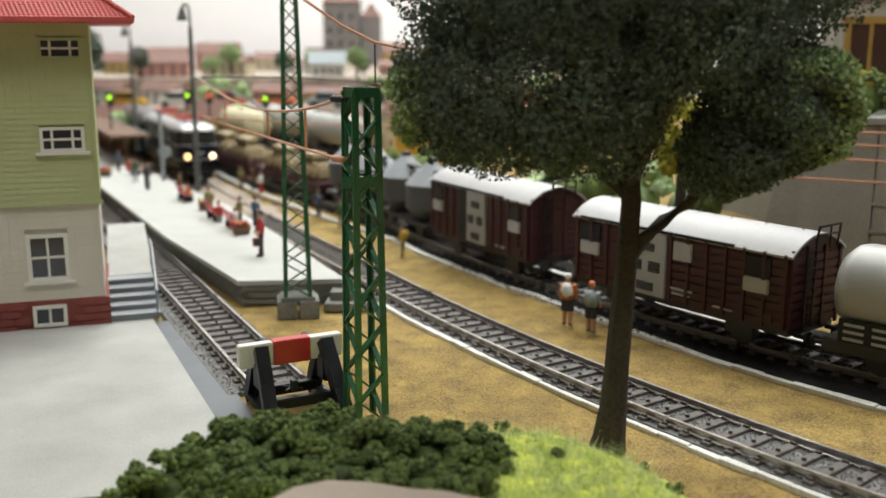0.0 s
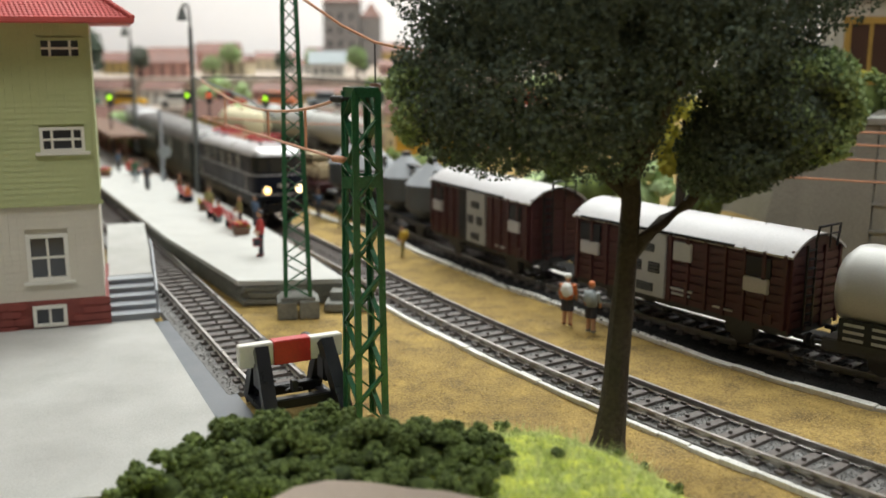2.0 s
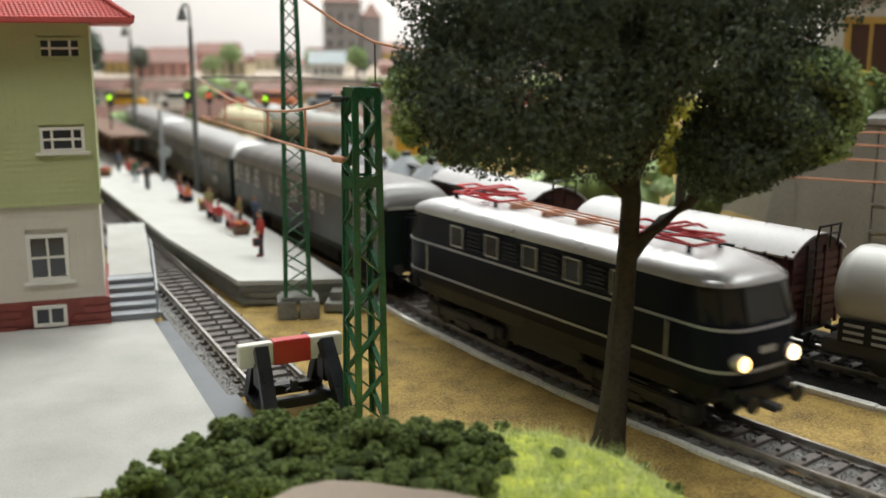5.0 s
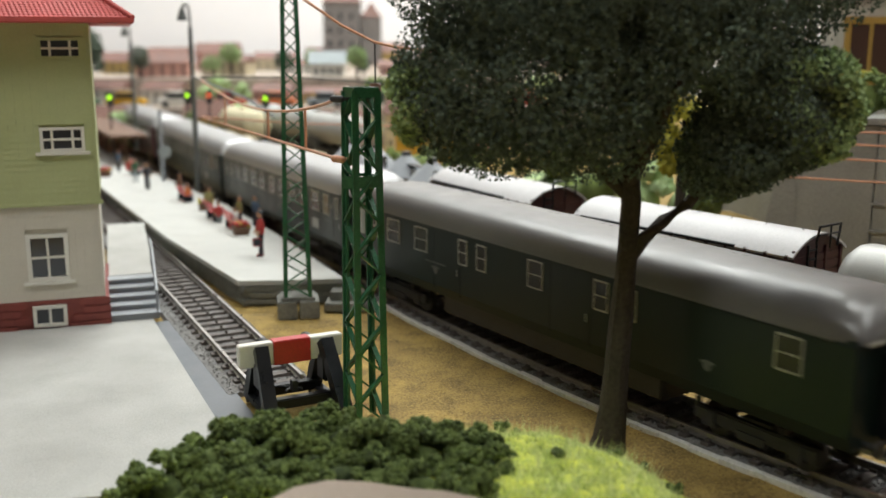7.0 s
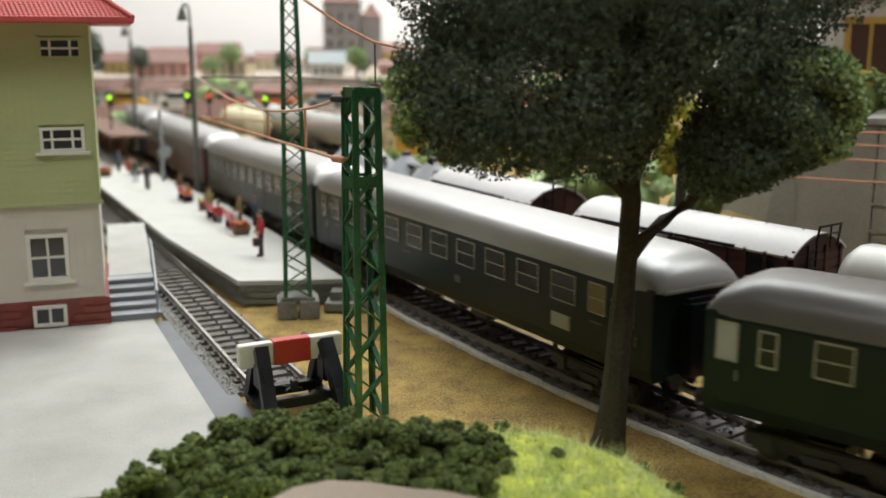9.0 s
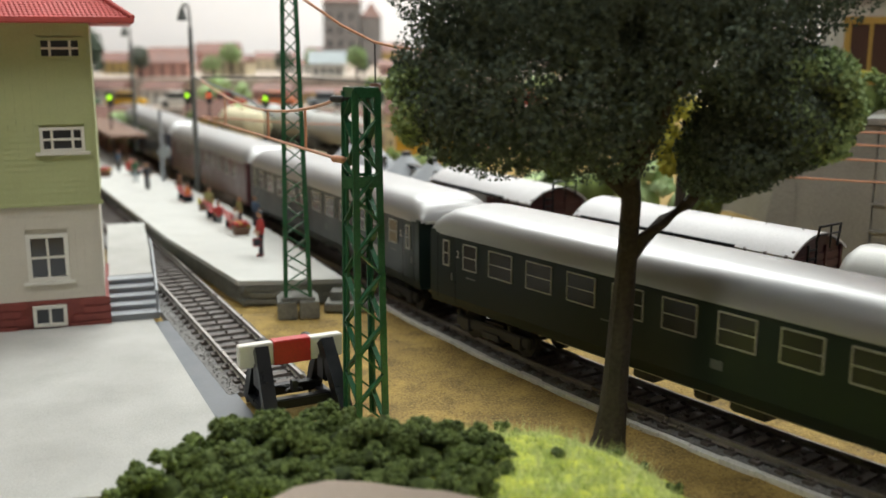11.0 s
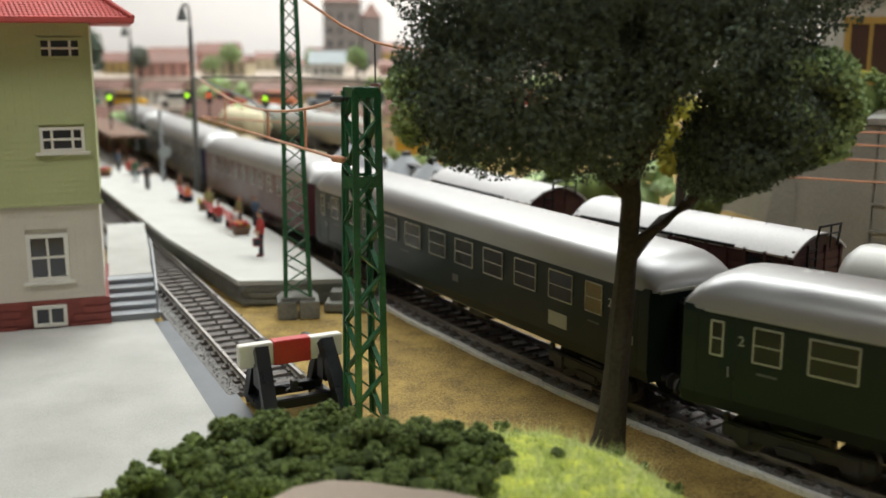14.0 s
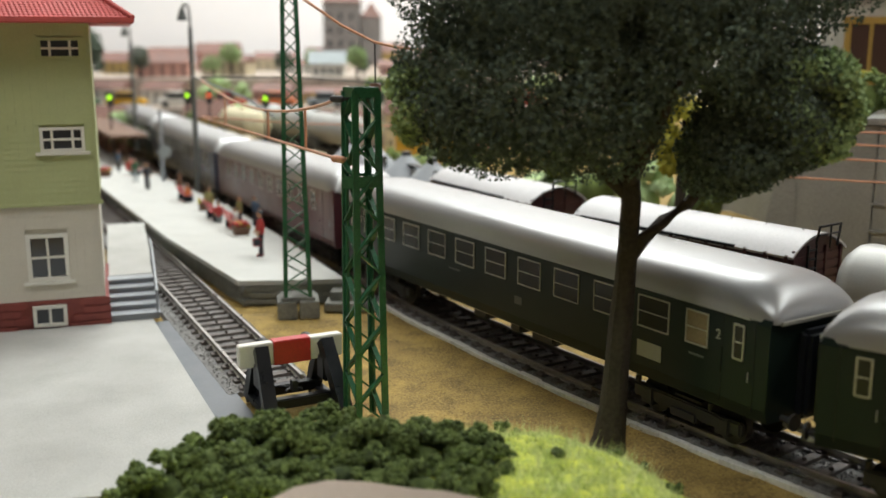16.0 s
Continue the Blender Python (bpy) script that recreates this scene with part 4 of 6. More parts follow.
def locomotive():
    L, half = 186, 18.8
    th = thing("electric_locomotive", 0, 0, 4.5, 0, "blue-black electric locomotive with silver lines, lit lamps and red pantographs", "locomotive")

    def ring_outline(grow, nose=17, n=7):
        """A plan with rounded ends."""
        pts = []
        for sx in (1, -1):
            for k in range(-n, n + 1):
                a = radians(90 * k / n)
                c, s = math.cos(a), math.sin(a)
                pts.append((sx * (L / 2 - nose + (nose + grow) * abs(c) ** 0.7), sx * (half + grow) * math.copysign(abs(s) ** 0.55, s)))
        return pts

    def loft(levels, mat, name, label="", smooth=True, parent=None):
        bm = bmesh.new()
        rings = []
        for z, g, nose_in in levels:
            rings.append([bm.verts.new((x - math.copysign(nose_in, x), y, z)) for x, y in ring_outline(g)])
        m = len(rings[0])
        for a, b in zip(rings[:-1], rings[1:]):
            for k in range(m):
                bm.faces.new((a[k], a[(k + 1) % m], b[(k + 1) % m], b[k]))
        bm.faces.new(rings[0][::-1])
        bm.faces.new(rings[-1])
        return part(name, bm, mat, parent or th, label, smooth)

    body = loft([(7.0, -0.6, 0), (9.0, 0, 0), (24.5, 0, 0), (38.6, -0.9, 4.6)], LOCOBLUE, "body")
    loft([(36.8, 0.15, 3.6), (38.0, 0.1, 3.9), (39.6, -0.9, 5), (41.2, -2.8, 7.5), (42.6, -5.8, 12), (43.3, -9.5, 18)], LOCOROOF, "roof", "pale silver-grey roof")
    loft([(11.0, 0.22, 0), (11.9, 0.22, 0)], LOCOTRIM, "lower_line", "thin silver line", False)
    loft([(24.0, 0.22, 0), (24.9, 0.22, 0.15)], LOCOTRIM, "belt_line", "thin silver line", False)
    loft([(8, -1.5, 2), (1.5, -2.2, 4)], BLACK, "skirt", "", False)
    # cab windows wrap round each end
    for sx in (1, -1):
        for k in range(-2, 3):
            bm = bmesh.new()
            pts = []
            for z, lean in ((26.0, 0.7), (36.4, 3.9)):
                for kk in (k - 0.44, k + 0.44):
                    a = radians(30 * kk)
                    c, s = math.cos(a), math.sin(a)
                    x = L / 2 - 17 + 17 * abs(c) ** 0.7 - lean + 0.35
                    y = (half - (0.1 if z < 30 else 0.8)) * math.copysign(abs(s) ** 0.55, s) if abs(s) > 1e-6 else 0
                    pts.append((sx * x, y * 1.012, z))
            vs = [bm.verts.new(p) for p in (pts[0], pts[1], pts[3], pts[2])]
            bm.faces.new(vs)
            ext = bmesh.ops.extrude_face_region(bm, geom=bm.faces[:])
            for v in ext["geom"]:
                if isinstance(v, bmesh.types.BMVert):
                    v.co.x -= sx * 0.8
            part("cab_window", bm, COACHGLASS, body)
        for y in (-11.2, 11.2):
            bm = bmesh.new()
            rod(bm, (sx * (L / 2 - 6), y, 14.6), (sx * (L / 2 + 0.9), y, 14.6), 3.0, 2.7, 18)
            lamp = part("headlight_rim", bm, TRIM if sx > 0 else LOCOBLUE, body)
            if sx > 0:
                bm = rod(bmesh.new(), (sx * (L / 2 + 0.8), y, 14.6), (sx * (L / 2 + 1.4), y, 14.6), 2.5, 2.1, 16)
                part("headlight", bm, LAMP_WARM if y < 0 else LAMP_WHITE, lamp, "glowing headlight lens")
        part("number_plate", box(bmesh.new(), min(sx * 92.6, sx * 93.2), -3.5, 16.4, max(sx * 92.6, sx * 93.2), 3.5, 18.6), DOORGREY, body, "small pale plate")
        part("buffer_beam", box(bmesh.new(), min(sx * 88, sx * 93), -13, 0.2, max(sx * 88, sx * 93), 13, 6.0, 0.5), BLACK, th)
        for y in (-10, 10):
            bm = rod(bmesh.new(), (sx * 90, y, 2.6), (sx * 96.5, y, 2.6), 1.1)
            rod(bm, (sx * 96.5, y, 2.6), (sx * 97.4, y, 2.6), 2.7, seg=14)
            part("buffer", bm, BLACK, th)
        part("coupling", box(bmesh.new(), min(sx * 90, sx * 99), -2, -1, max(sx * 90, sx * 99), 2, 1, 0.4), UNDER, th)
    for s in (-1, 1):
        for k in range(5):
            x = -48 + k * 24
            window_panel(body, x, s * (half - 0.05), 26.4, 35.0, 9, s, None, 0.6, 0)
        for k in range(4):
            x = -36 + k * 24
            bm = bmesh.new()
            for j in range(5):
                box(bm, x - 4.5, s * half - 0.3, 27 + j * 1.6, x + 4.5, s * half + 0.3, 27.8 + j * 1.6)
            part("vent_grille", bm, BLACK, body)
        part("handrail", rod(bmesh.new(), (70, s * (half + .8), 12), (70, s * (half + .8), 24), 0.3, seg=6), TRIM, body)
        part("handrail", rod(bmesh.new(), (-70, s * (half + .8), 12), (-70, s * (half + .8), 24), 0.3, seg=6), TRIM, body)
    part("transformer", box(bmesh.new(), -24, -12, -8, 24, 12, 8, 1), UNDER, th)
    part("main_frame", box(bmesh.new(), -80, -10, -3, 80, 10, 7, 1), UNDER, th)
    for c in (-52, 52):
        panto = part("pantograph", rod(bmesh.new(), (c, -7, 45.6), (c, 7, 45.6), 0.5, seg=6), RED, th, "lowered red pantograph")
        for y in (-7, 7):
            part("base_rail", rod(bmesh.new(), (c - 16, y, 45.6), (c + 16, y, 45.6), 0.5, seg=6), RED, panto)
            part("arm", rod(bmesh.new(), (c - 14, y, 45.6), (c + 17, y * 0.6, 48.2), 0.55, seg=6), RED, panto)
            part("arm", rod(bmesh.new(), (c + 14, y, 45.6), (c - 17, y * 0.6, 48.2), 0.55, seg=6), RED, panto)
        for x in (c - 16, c + 16):
            part("cross_bar", rod(bmesh.new(), (x, -7, 45.6), (x, 7, 45.6), 0.5, seg=6), RED, panto)
        for x in (c - 17, c + 17):
            part("hinge_rod", rod(bmesh.new(), (x, -5, 48.2), (x, 5, 48.2), 0.45, seg=6), RED, panto)
        for dx in (-2.5, 2.5):
            part("collector_bar", tube(bmesh.new(), [(c + dx, -13, 47.2), (c + dx, -9, 49), (c + dx, 9, 49), (c + dx, 13, 47.2)], 0.5), RED, panto)
        bm = bmesh.new()
        for x in (c - 14, c + 14):
            for y in (-7, 7):
                rod(bm, (x, y, 41.5), (x, y, 45.5), 0.9, seg=8)
        part("insulator", bm, BLACK, th)
    bm = bmesh.new()
    for y in (-4, 0, 4):
        rod(bm, (-34, y, 45.4), (34, y, 45.4), 0.4, seg=6)
    for x in (-30, -10, 10, 30):
        box(bm, x - 1, -5, 42, x + 1, 5, 45.2)
    part("roof_line", bm, COPPER, th)
    for s in (-1, 1):
        bm = box(bmesh.new(), -62, s * 12.2 - .4, 41, 62, s * 12.2 + .4, 42.6)
        part("roof_walkway", bm, DARKROOF, th)
    for o in th.children_recursive:
        o.data.transform(Matrix.Translation((0, 0, LOCO_LIFT * S)))
    for x in (-50, 50):
        bogie(th, x, 36, LOCO_LIFT + 7)
    return th


LAMP_WARM = glow("warm_headlight", (1.0, 0.62, 0.24), 4.0)
LAMP_WHITE = glow("white_headlight", (1.0, 0.72, 0.42), 4.6)
loco = locomotive()


# ---- parked goods wagons ----
def place_on(line, s, th):
    p = line.at(s)
    th.matrix_basis = pose(p.x * S, p.y * S, 4.5 * S, 0, 0, line.turn(s))
    return th


def box_wagon(label, roof_mat, boards=True, long=1.08, ajar=False):
    L, half, z0, z1 = 106, 15.2, 10.5, 37
    o = 13 if ajar else 0
    th = thing("boxcar", label=label, category="goods wagon", group="parked goods wagons")
    body = part("body", box(bmesh.new(), -L / 2, -half, z0, L / 2, half, z1, 0.3), WAGON, th)
    for s in (-1, 1):
        y = s * half
        for k in range(13):
            x = -L / 2 + 1.2 + k * (L - 2.4) / 12
            if abs(x + 12 - o) < 11 and s < 0:
                continue
            part("post", box(bmesh.new(), x - 0.9, min(y, y + s * 1.25), z0, x + 0.9, max(y, y + s * 1.25), z1, 0.2), WAGON, body)
        for k in range(8 if boards else 0):
            z = z0 + 0.2 + k * 3.1
            part("board", box(bmesh.new(), -L / 2 + 1, min(y, y + s * 0.5), z, L / 2 - 1, max(y, y + s * 0.5), z + 2.6, 0.35), WAGON, body)
        # sliding door in pale grey with dark louvre plates
        door = part("door", box(bmesh.new(), o - 22, min(y, y + s * 1.5), z0 + .5, o - 2, max(y, y + s * 1.5), z1 - 1, 0.3), DOORGREY, body, "pale grey replacement door")
        for dx, dz, w, h in ((o - 12, 30, 9, 3.2), (o - 17, 22.5, 6.2, 4.2), (o - 7.5, 22.5, 6.2, 4.2), (o - 12, 14.5, 9, 3.4)):
            part("louvre_frame", box(bmesh.new(), dx - w / 2, min(y + s * 1.4, y + s * 1.75), dz - h / 2, dx + w / 2, max(y + s * 1.4, y + s * 1.75), dz + h / 2, 0.2), BLACK, door)
            bm = bmesh.new()
            for k in range(3):
                zz = dz - h / 2 + (k + 0.7) * h / 3.4
                box(bm, dx - w / 2 + .5, min(y + s * 1.6, y + s * 2.0), zz - 0.28, dx + w / 2 - .5, max(y + s * 1.6, y + s * 2.0), zz + 0.28)
            part("louvre_slat", bm, DOORGREY_DARK, door)
        if ajar:
            part("doorway", box(bmesh.new(), o - 31, min(y, y + s * 1.4), z0 + .8, o - 22.2, max(y, y + s * 1.4), z1 - 1, 0.2), BLACK, body, "dark open doorway")
        part("door_track", box(bmesh.new(), -50, min(y, y + s * 1.6), z1 - .8, 30, max(y, y + s * 1.6), z1 + .3, 0.2), BLACK, body)
        # open dark vents with pale flaps and painted plates
        for x in (40, -44):
            part("vent_opening", box(bmesh.new(), x - 6, min(y, y + s * 1.0), 27.5, x + 6, max(y, y + s * 1.0), 34.5, 0.2), BLACK, body)
            part("vent_flap", box(bmesh.new(), x - 5.4, min(y, y + s * 1.5), 21.8, x + 5.4, max(y, y + s * 1.5), 27.2, 0.3), WAGONROOF, body, "pale hanging vent flap")
        if not ajar:
            part("vent_flap", box(bmesh.new(), 1.5, min(y, y + s * 1.3), 27, 10.5, max(y, y + s * 1.3), 34.2, 0.3), DOORGREY, body, "pale vent flap")
        for x, z, w, h in ((45, 13.5, 5, 3.4), (6, 16, 11, .8), (6, 14.2, 9, .8), (26, 13, 9, .7)):
            part("lettering", box(bmesh.new(), x - w / 2, min(y, y + s * 1.05), z - h / 2, x + w / 2, max(y, y + s * 1.05), z + h / 2), WAGON if h > 2 else DOORGREY, body)
    for e in (-1, 1):
        x = e * L / 2
        for y in (-half + 1, -5, 5, half - 1):
            part("end_post", box(bmesh.new(), min(x, x + e), y - 0.8, z0 - 1, max(x, x + e), y + 0.8, z1 + 1.5, 0.2), WAGON, body)
        for k in range(8 if boards else 0):
            part("board", box(bmesh.new(), min(x, x + e * .5), -half + .5, z0 + .4 + k * 3.2, max(x, x + e * .5), half - .5, z0 + 3.1 + k * 3.2, 0.35), WAGON, body)
        gable = [(half * (1 - k / 6), z1 - 0.5 + 5.9 * (1 - (1 - k / 6) ** 2)) for k in range(13)]
        part("gable", extrude_x(bmesh.new(), gable, x - e * 0.8 if e > 0 else x, x if e > 0 else x + 0.8), WAGON, body)
        for y in (-9.5, 9.5):
            bm = rod(bmesh.new(), (x, y, 8.3), (x + e * 5, y, 8.3), 1.0)
            rod(bm, (x + e * 5, y, 8.3), (x + e * 5.8, y, 8.3), 2.4, seg=14)
            part("buffer", bm, UNDER, th)
        part("coupling", box(bmesh.new(), min(x, x + e * 8), -1.6, 5.2, max(x, x + e * 8), 1.6, 7, 0.4), UNDER, th)
    # ladder on the leading end
    bm = bmesh.new()
    x = L / 2 + 2.2
    for y in (-8.5, -3.5):
        rod(bm, (x, y, 11), (x, y, 40), 0.45, seg=6)
    for k in range(9):
        rod(bm, (x, -8.5, 12.5 + k * 3.2), (x, -3.5, 12.5 + k * 3.2), 0.4, seg=6)
    part("ladder", bm, BLACK, th, "black end ladder")
    bm = bmesh.new()
    tube(bm, [(x, -4, 40), (x + 1, -4, 46), (x + 1, 9, 46), (x, 9, 38)], 0.45)
    rod(bm, (x + 1, -4, 43), (x + 1, 9, 43), 0.35, seg=6)
    rod(bm, (x + 1, 3, 38), (x + 1, 3, 46), 0.35, seg=6)
    part("end_rail", bm, BLACK, th, "black railing at the roof end")
    roof = [((half + 1.3) * (1 - k / 8), z1 - 0.4 + 6.6 * (1 - abs(1 - k / 8) ** 2.1)) for k in range(17)]
    inner = [(y * 0.985, z - 0.8) for y, z in roof[::-1]]
    part("roof", extrude_x(bmesh.new(), roof + inner, -L / 2 - 1.5, L / 2 + 1.5), roof_mat, th, "curved sheet roof", smooth=True)
    bm = bmesh.new()
    for k in range(7):
        px = -L / 2 + 6 + k * (L - 12) / 6
        box(bm, px - 0.2, -0.4, z1 + 6.0, px + 0.2, 0.4, z1 + 6.7)
    part("roof_rivet", bm, WAGONROOF, th)
    part("underframe", box(bmesh.new(), -L / 2, -13.5, 8, L / 2, 13.5, 10.5, 0.3), UNDER, th)
    part("step_board", box(bmesh.new(), -24, -14.6, 6.6, 8, -12.6, 7.3, 0.2), UNDER, th, "dark long step board")
    for e in (-1, 1):
        for y in (-11, 11):
            bm = box(bmesh.new(), e * 31 - 7, y - 1, 3.5, e * 31 + 7, y + 1, 8.6, 0.8)
            part("axle_guard", bm, UNDER, th)
        wheelset(th, e * 31)
    part("brake_gear", box(bmesh.new(), -10, -6, 5.6, 10, 6, 8, 0.8), UNDER, th)
    for o in th.children_recursive:
        o.data.transform(Matrix.Diagonal((long, 1.10, 1.125, 1)))
    return th


DOORGREY_DARK = material("dark_grey_paint", (0.075, 0.08, 0.084), 0.45, vary=0.2, grain=0.8, blotch=12, bump=0.05)
wagon = place_on(FREIGHT, 0, box_wagon("oxide-red boxcar with pale roof and grey louvred door", WAGONROOF))


def hopper():
    th = thing("silo_wagon", label="dark grey two-silo wagon with cone tops", category="goods wagon", group="parked goods wagons")
    for x in (-21, 21):
        bm = bmesh.new()
        rod(bm, (x, 0, 18), (x, 0, 33), 17, seg=28)
        rod(bm, (x, 0, 8), (x, 0, 18), 7, 17, seg=28)
        silo = part("silo", bm, DOORGREY_DARK, th, smooth=True)
        part("cone_top", rod(bmesh.new(), (x, 0, 33), (x, 0, 46.5), 17.3, 3.2, seg=28), GREYPLASTIC, silo, "pale cone top", smooth=True)
        part("filler_cap", rod(bmesh.new(), (x, 0, 46), (x, 0, 49), 3.2, seg=14), UNDER, silo)
    part("underframe", box(bmesh.new(), -40, -13, 7.5, 40, 13, 10, 0.4), UNDER, th)
    part("walkway", box(bmesh.new(), -36, -3, 41, 36, 3, 42), UNDER, th)
    for e in (-1, 1):
        wheelset(th, e * 24)
        part("end_ladder", rod(bmesh.new(), (e * 38, 0, 9), (e * 36, 0, 42), 0.8), UNDER, th)
    return th




def tank_wagon(name, mat, label, L=105):
    th = thing(name, label=label, category="goods wagon", group="parked goods wagons")
    bm = bmesh.new()
    n = 28
    R, zc = 16.8, 30
    xs = [(-L / 2, 0.0), (-L / 2 + .8, .45), (-L / 2 + 2.5, .75), (-L / 2 + 6, .95), (-L / 2 + 9, 1.0)]
    xs = xs + [(-x, r) for x, r in xs[::-1]]
    rings = [[bm.verts.new((x, max(r, 0.02) * R * math.cos(k * math.tau / n), zc + max(r, 0.02) * R * math.sin(k * math.tau / n))) for k in range(n)] for x, r in xs]
    for a, b in zip(rings[:-1], rings[1:]):
        for k in range(n):
            bm.faces.new((a[k], a[(k + 1) % n], b[(k + 1) % n], b[k]))
    bm.faces.new(rings[0])
    bm.faces.new(rings[-1])
    tank = part("tank", bm, mat, th, smooth=True)
    part("dome", rod(bmesh.new(), (0, 0, 45.5), (0, 0, 50), 5, 4.5, 18), mat, th)
    part("underframe", box(bmesh.new(), -L / 2, -14.5, 7, L / 2, 14.5, 12, 0.4), UNDER, th)
    part("brake_gear", box(bmesh.new(), -24, -11, 1.5, 24, 11, 8, 1), UNDER, th)
    for x in (-40, -14, 14, 40):
        part("saddle", box(bmesh.new(), x - 2, -11.5, 10, x + 2, 11.5, 18, 0.4), UNDER, th)
    for s in (-1, 1):
        plate = part("data_plate", box(bmesh.new(), -46, min(s * 15.4, s * 16.2), 12, -14, max(s * 15.4, s * 16.2), 21, 0.2), BLACK, th, "black data plates with pale lettering")
        for k in range(3):
            for j in range(3):
                part("lettering", box(bmesh.new(), -44 + k * 10.5, min(s * 16.0, s * 16.4), 13 + j * 2.7, -36.5 + k * 10.5, max(s * 16.0, s * 16.4), 14.1 + j * 2.7), DOORGREY, plate)
    for e in (-1, 1):
        wheelset(th, e * 31)
        for y in (-9.5, 9.5):
            bm = rod(bmesh.new(), (e * L / 2, y, 8.3), (e * (L / 2 + 5), y, 8.3), 1.0)
            rod(bm, (e * (L / 2 + 5), y, 8.3), (e * (L / 2 + 5.8), y, 8.3), 2.4, seg=14)
            part("buffer", bm, UNDER, th)
    return th


def flat_wagon(load_mat, label):
    th = thing("flat_wagon", label=label, category="goods wagon", group="parked goods wagons")
    part("deck", box(bmesh.new(), -70, -14, 9, 70, 14, 13, 0.4), WAGON, th)
    for k in range(11):
        x = -68 + k * 13.6
        for s in (-1, 1):
            part("stanchion", box(bmesh.new(), x - 1, s * 14 - .6, 8, x + 1, s * 14 + .6, 20), WAGON, th)
    part("side_beam", box(bmesh.new(), -68, -14.5, 5, 68, 14.5, 9.5, 1), WAGON, th)
    bm = bmesh.new()
    for k in range(2):
        box(bm, -60 + k * 62, -11, 13, -4 + k * 62, 11, 26, 3)
        box(bm, -50 + k * 62, -10, 25, -14 + k * 62, 10, 33, 4)
    part("load", bm, load_mat, th, "tan tarpaulin-coloured load", smooth=True)
    for x in (-48, 48):
        bogie(th, x, 20, 7)
    return th


def nearest_s(line, x, y):
    d = np.hypot(line.pts[:, 0] - x, line.pts[:, 1] - y)
    return float(line.s[int(np.argmin(d))])


S2 = nearest_s(FREIGHT, 104, 445.5) + 24
place_on(FREIGHT, S2, wagon)
place_on(FREIGHT, S2 - 144, box_wagon("oxide-red boxcar with pale roof and its grey door slid open", WAGONROOF, long=0.95, ajar=True))
place_on(FREIGHT, S2 + 120, tank_wagon("tank_wagon", TANK, "silver-grey tank wagon with black data plates"))
h1 = place_on(FREIGHT, S2 - 254, hopper())
h2 = copy_thing(h1, Matrix.Identity(4))
place_on(FREIGHT, S2 - 346, h2)
SAND = material("tan_load", (0.45, 0.36, 0.22), 0.7, vary=0.15, grain=1, blotch=10, bump=0.1)
f1 = place_on(FREIGHT, S2 - 468, flat_wagon(SAND, "brown flat wagon with tan load"))
f2 = copy_thing(f1, Matrix.Identity(4))
place_on(FREIGHT, S2 - 623, f2)
f3 = copy_thing(f1, Matrix.Identity(4))
place_on(FREIGHT, S2 - 778, f3)


# ---- foreground mound with bushes ----
def smooth01(v):
    v = min(max(v, 0.0), 1.0)
    return v * v * (3 - 2 * v)


def mound_z(x, y):
    back = 303 - 15 * smooth01((x - 28) / 20) - 12 * smooth01((-8 - x) / 14)
    return 19 * smooth01((back - y) / 46) * (1 - smooth01((x - 44) / 30)) * (1 - smooth01((-48 - x) / 48)) - 2.0


def mound():
    nx, ny = 110, 60
    verts, faces = [], []
    for j in range(ny + 1):
        for i in range(nx + 1):
            x, y = -98 + 212 * i / nx, 196 + 110 * j / ny
            z = mound_z(x, y) + 0.9 * noise.noise(Vector((x / 6, y / 6, 1))) + 0.5 * noise.noise(Vector((x / 2.2, y / 2.2, 5)))
            verts.append((x, y, z))
    for j in range(ny):
        for i in range(nx):
            a = j * (nx + 1) + i
            faces.append((a, a + 1, a + nx + 2, a + nx + 1))
    ob = raw("grassy_bank", verts, faces, LIME, smooth=True)
    tagged(ob, "bright lime-green flocked bank in the foreground", "bank", kind="structure")
    rng = random.Random(12)
    verts, faces = [], []
    for _ in range(40000):
        x, y = rng.uniform(6, 84), rng.uniform(212, 302)
        z = mound_z(x, y)
        if z < 0.1 or noise.noise(Vector((x / 9, y / 9, 9))) < -0.42:
            continue
        d = Vector((rng.gauss(0, 0.8), rng.gauss(0, 0.8), rng.uniform(0.3, 1.3))).normalized() * rng.uniform(0.7, 1.9 if rng.random() > 0.10 else 7.0)
        w = Vector((-d.y, d.x, 0)).normalized() * rng.uniform(0.08, 0.16)
        p = Vector((x, y, z - 0.1))
        i = len(verts)
        verts += [tuple(p - w), tuple(p + w), tuple(p + d)]
        faces.append((i, i + 1, i + 2))
    tagged(raw("grass", verts, faces, LIMEFIB), "bright yellow-green flock fibres on the bank", "grass", kind="stuff")
    bm = prism(bmesh.new(), [(-50, 150), (18, 150), (14, 208), (9, 212.5), (0, 213.5), (-7, 216), (-17, 221), (-28, 222), (-35, 217), (-41, 211), (-44, 204)], -2, 22.3)
    bmesh.ops.bevel(bm, geom=[e for e in bm.edges if all(v.co.z > 22 for v in e.verts)], offset=1.4, segments=3, affect="EDGES")
    tagged(part("board_edge", bm, BOARD), "bare beige plaster edge below the bushes", "board", kind="structure")


mound()


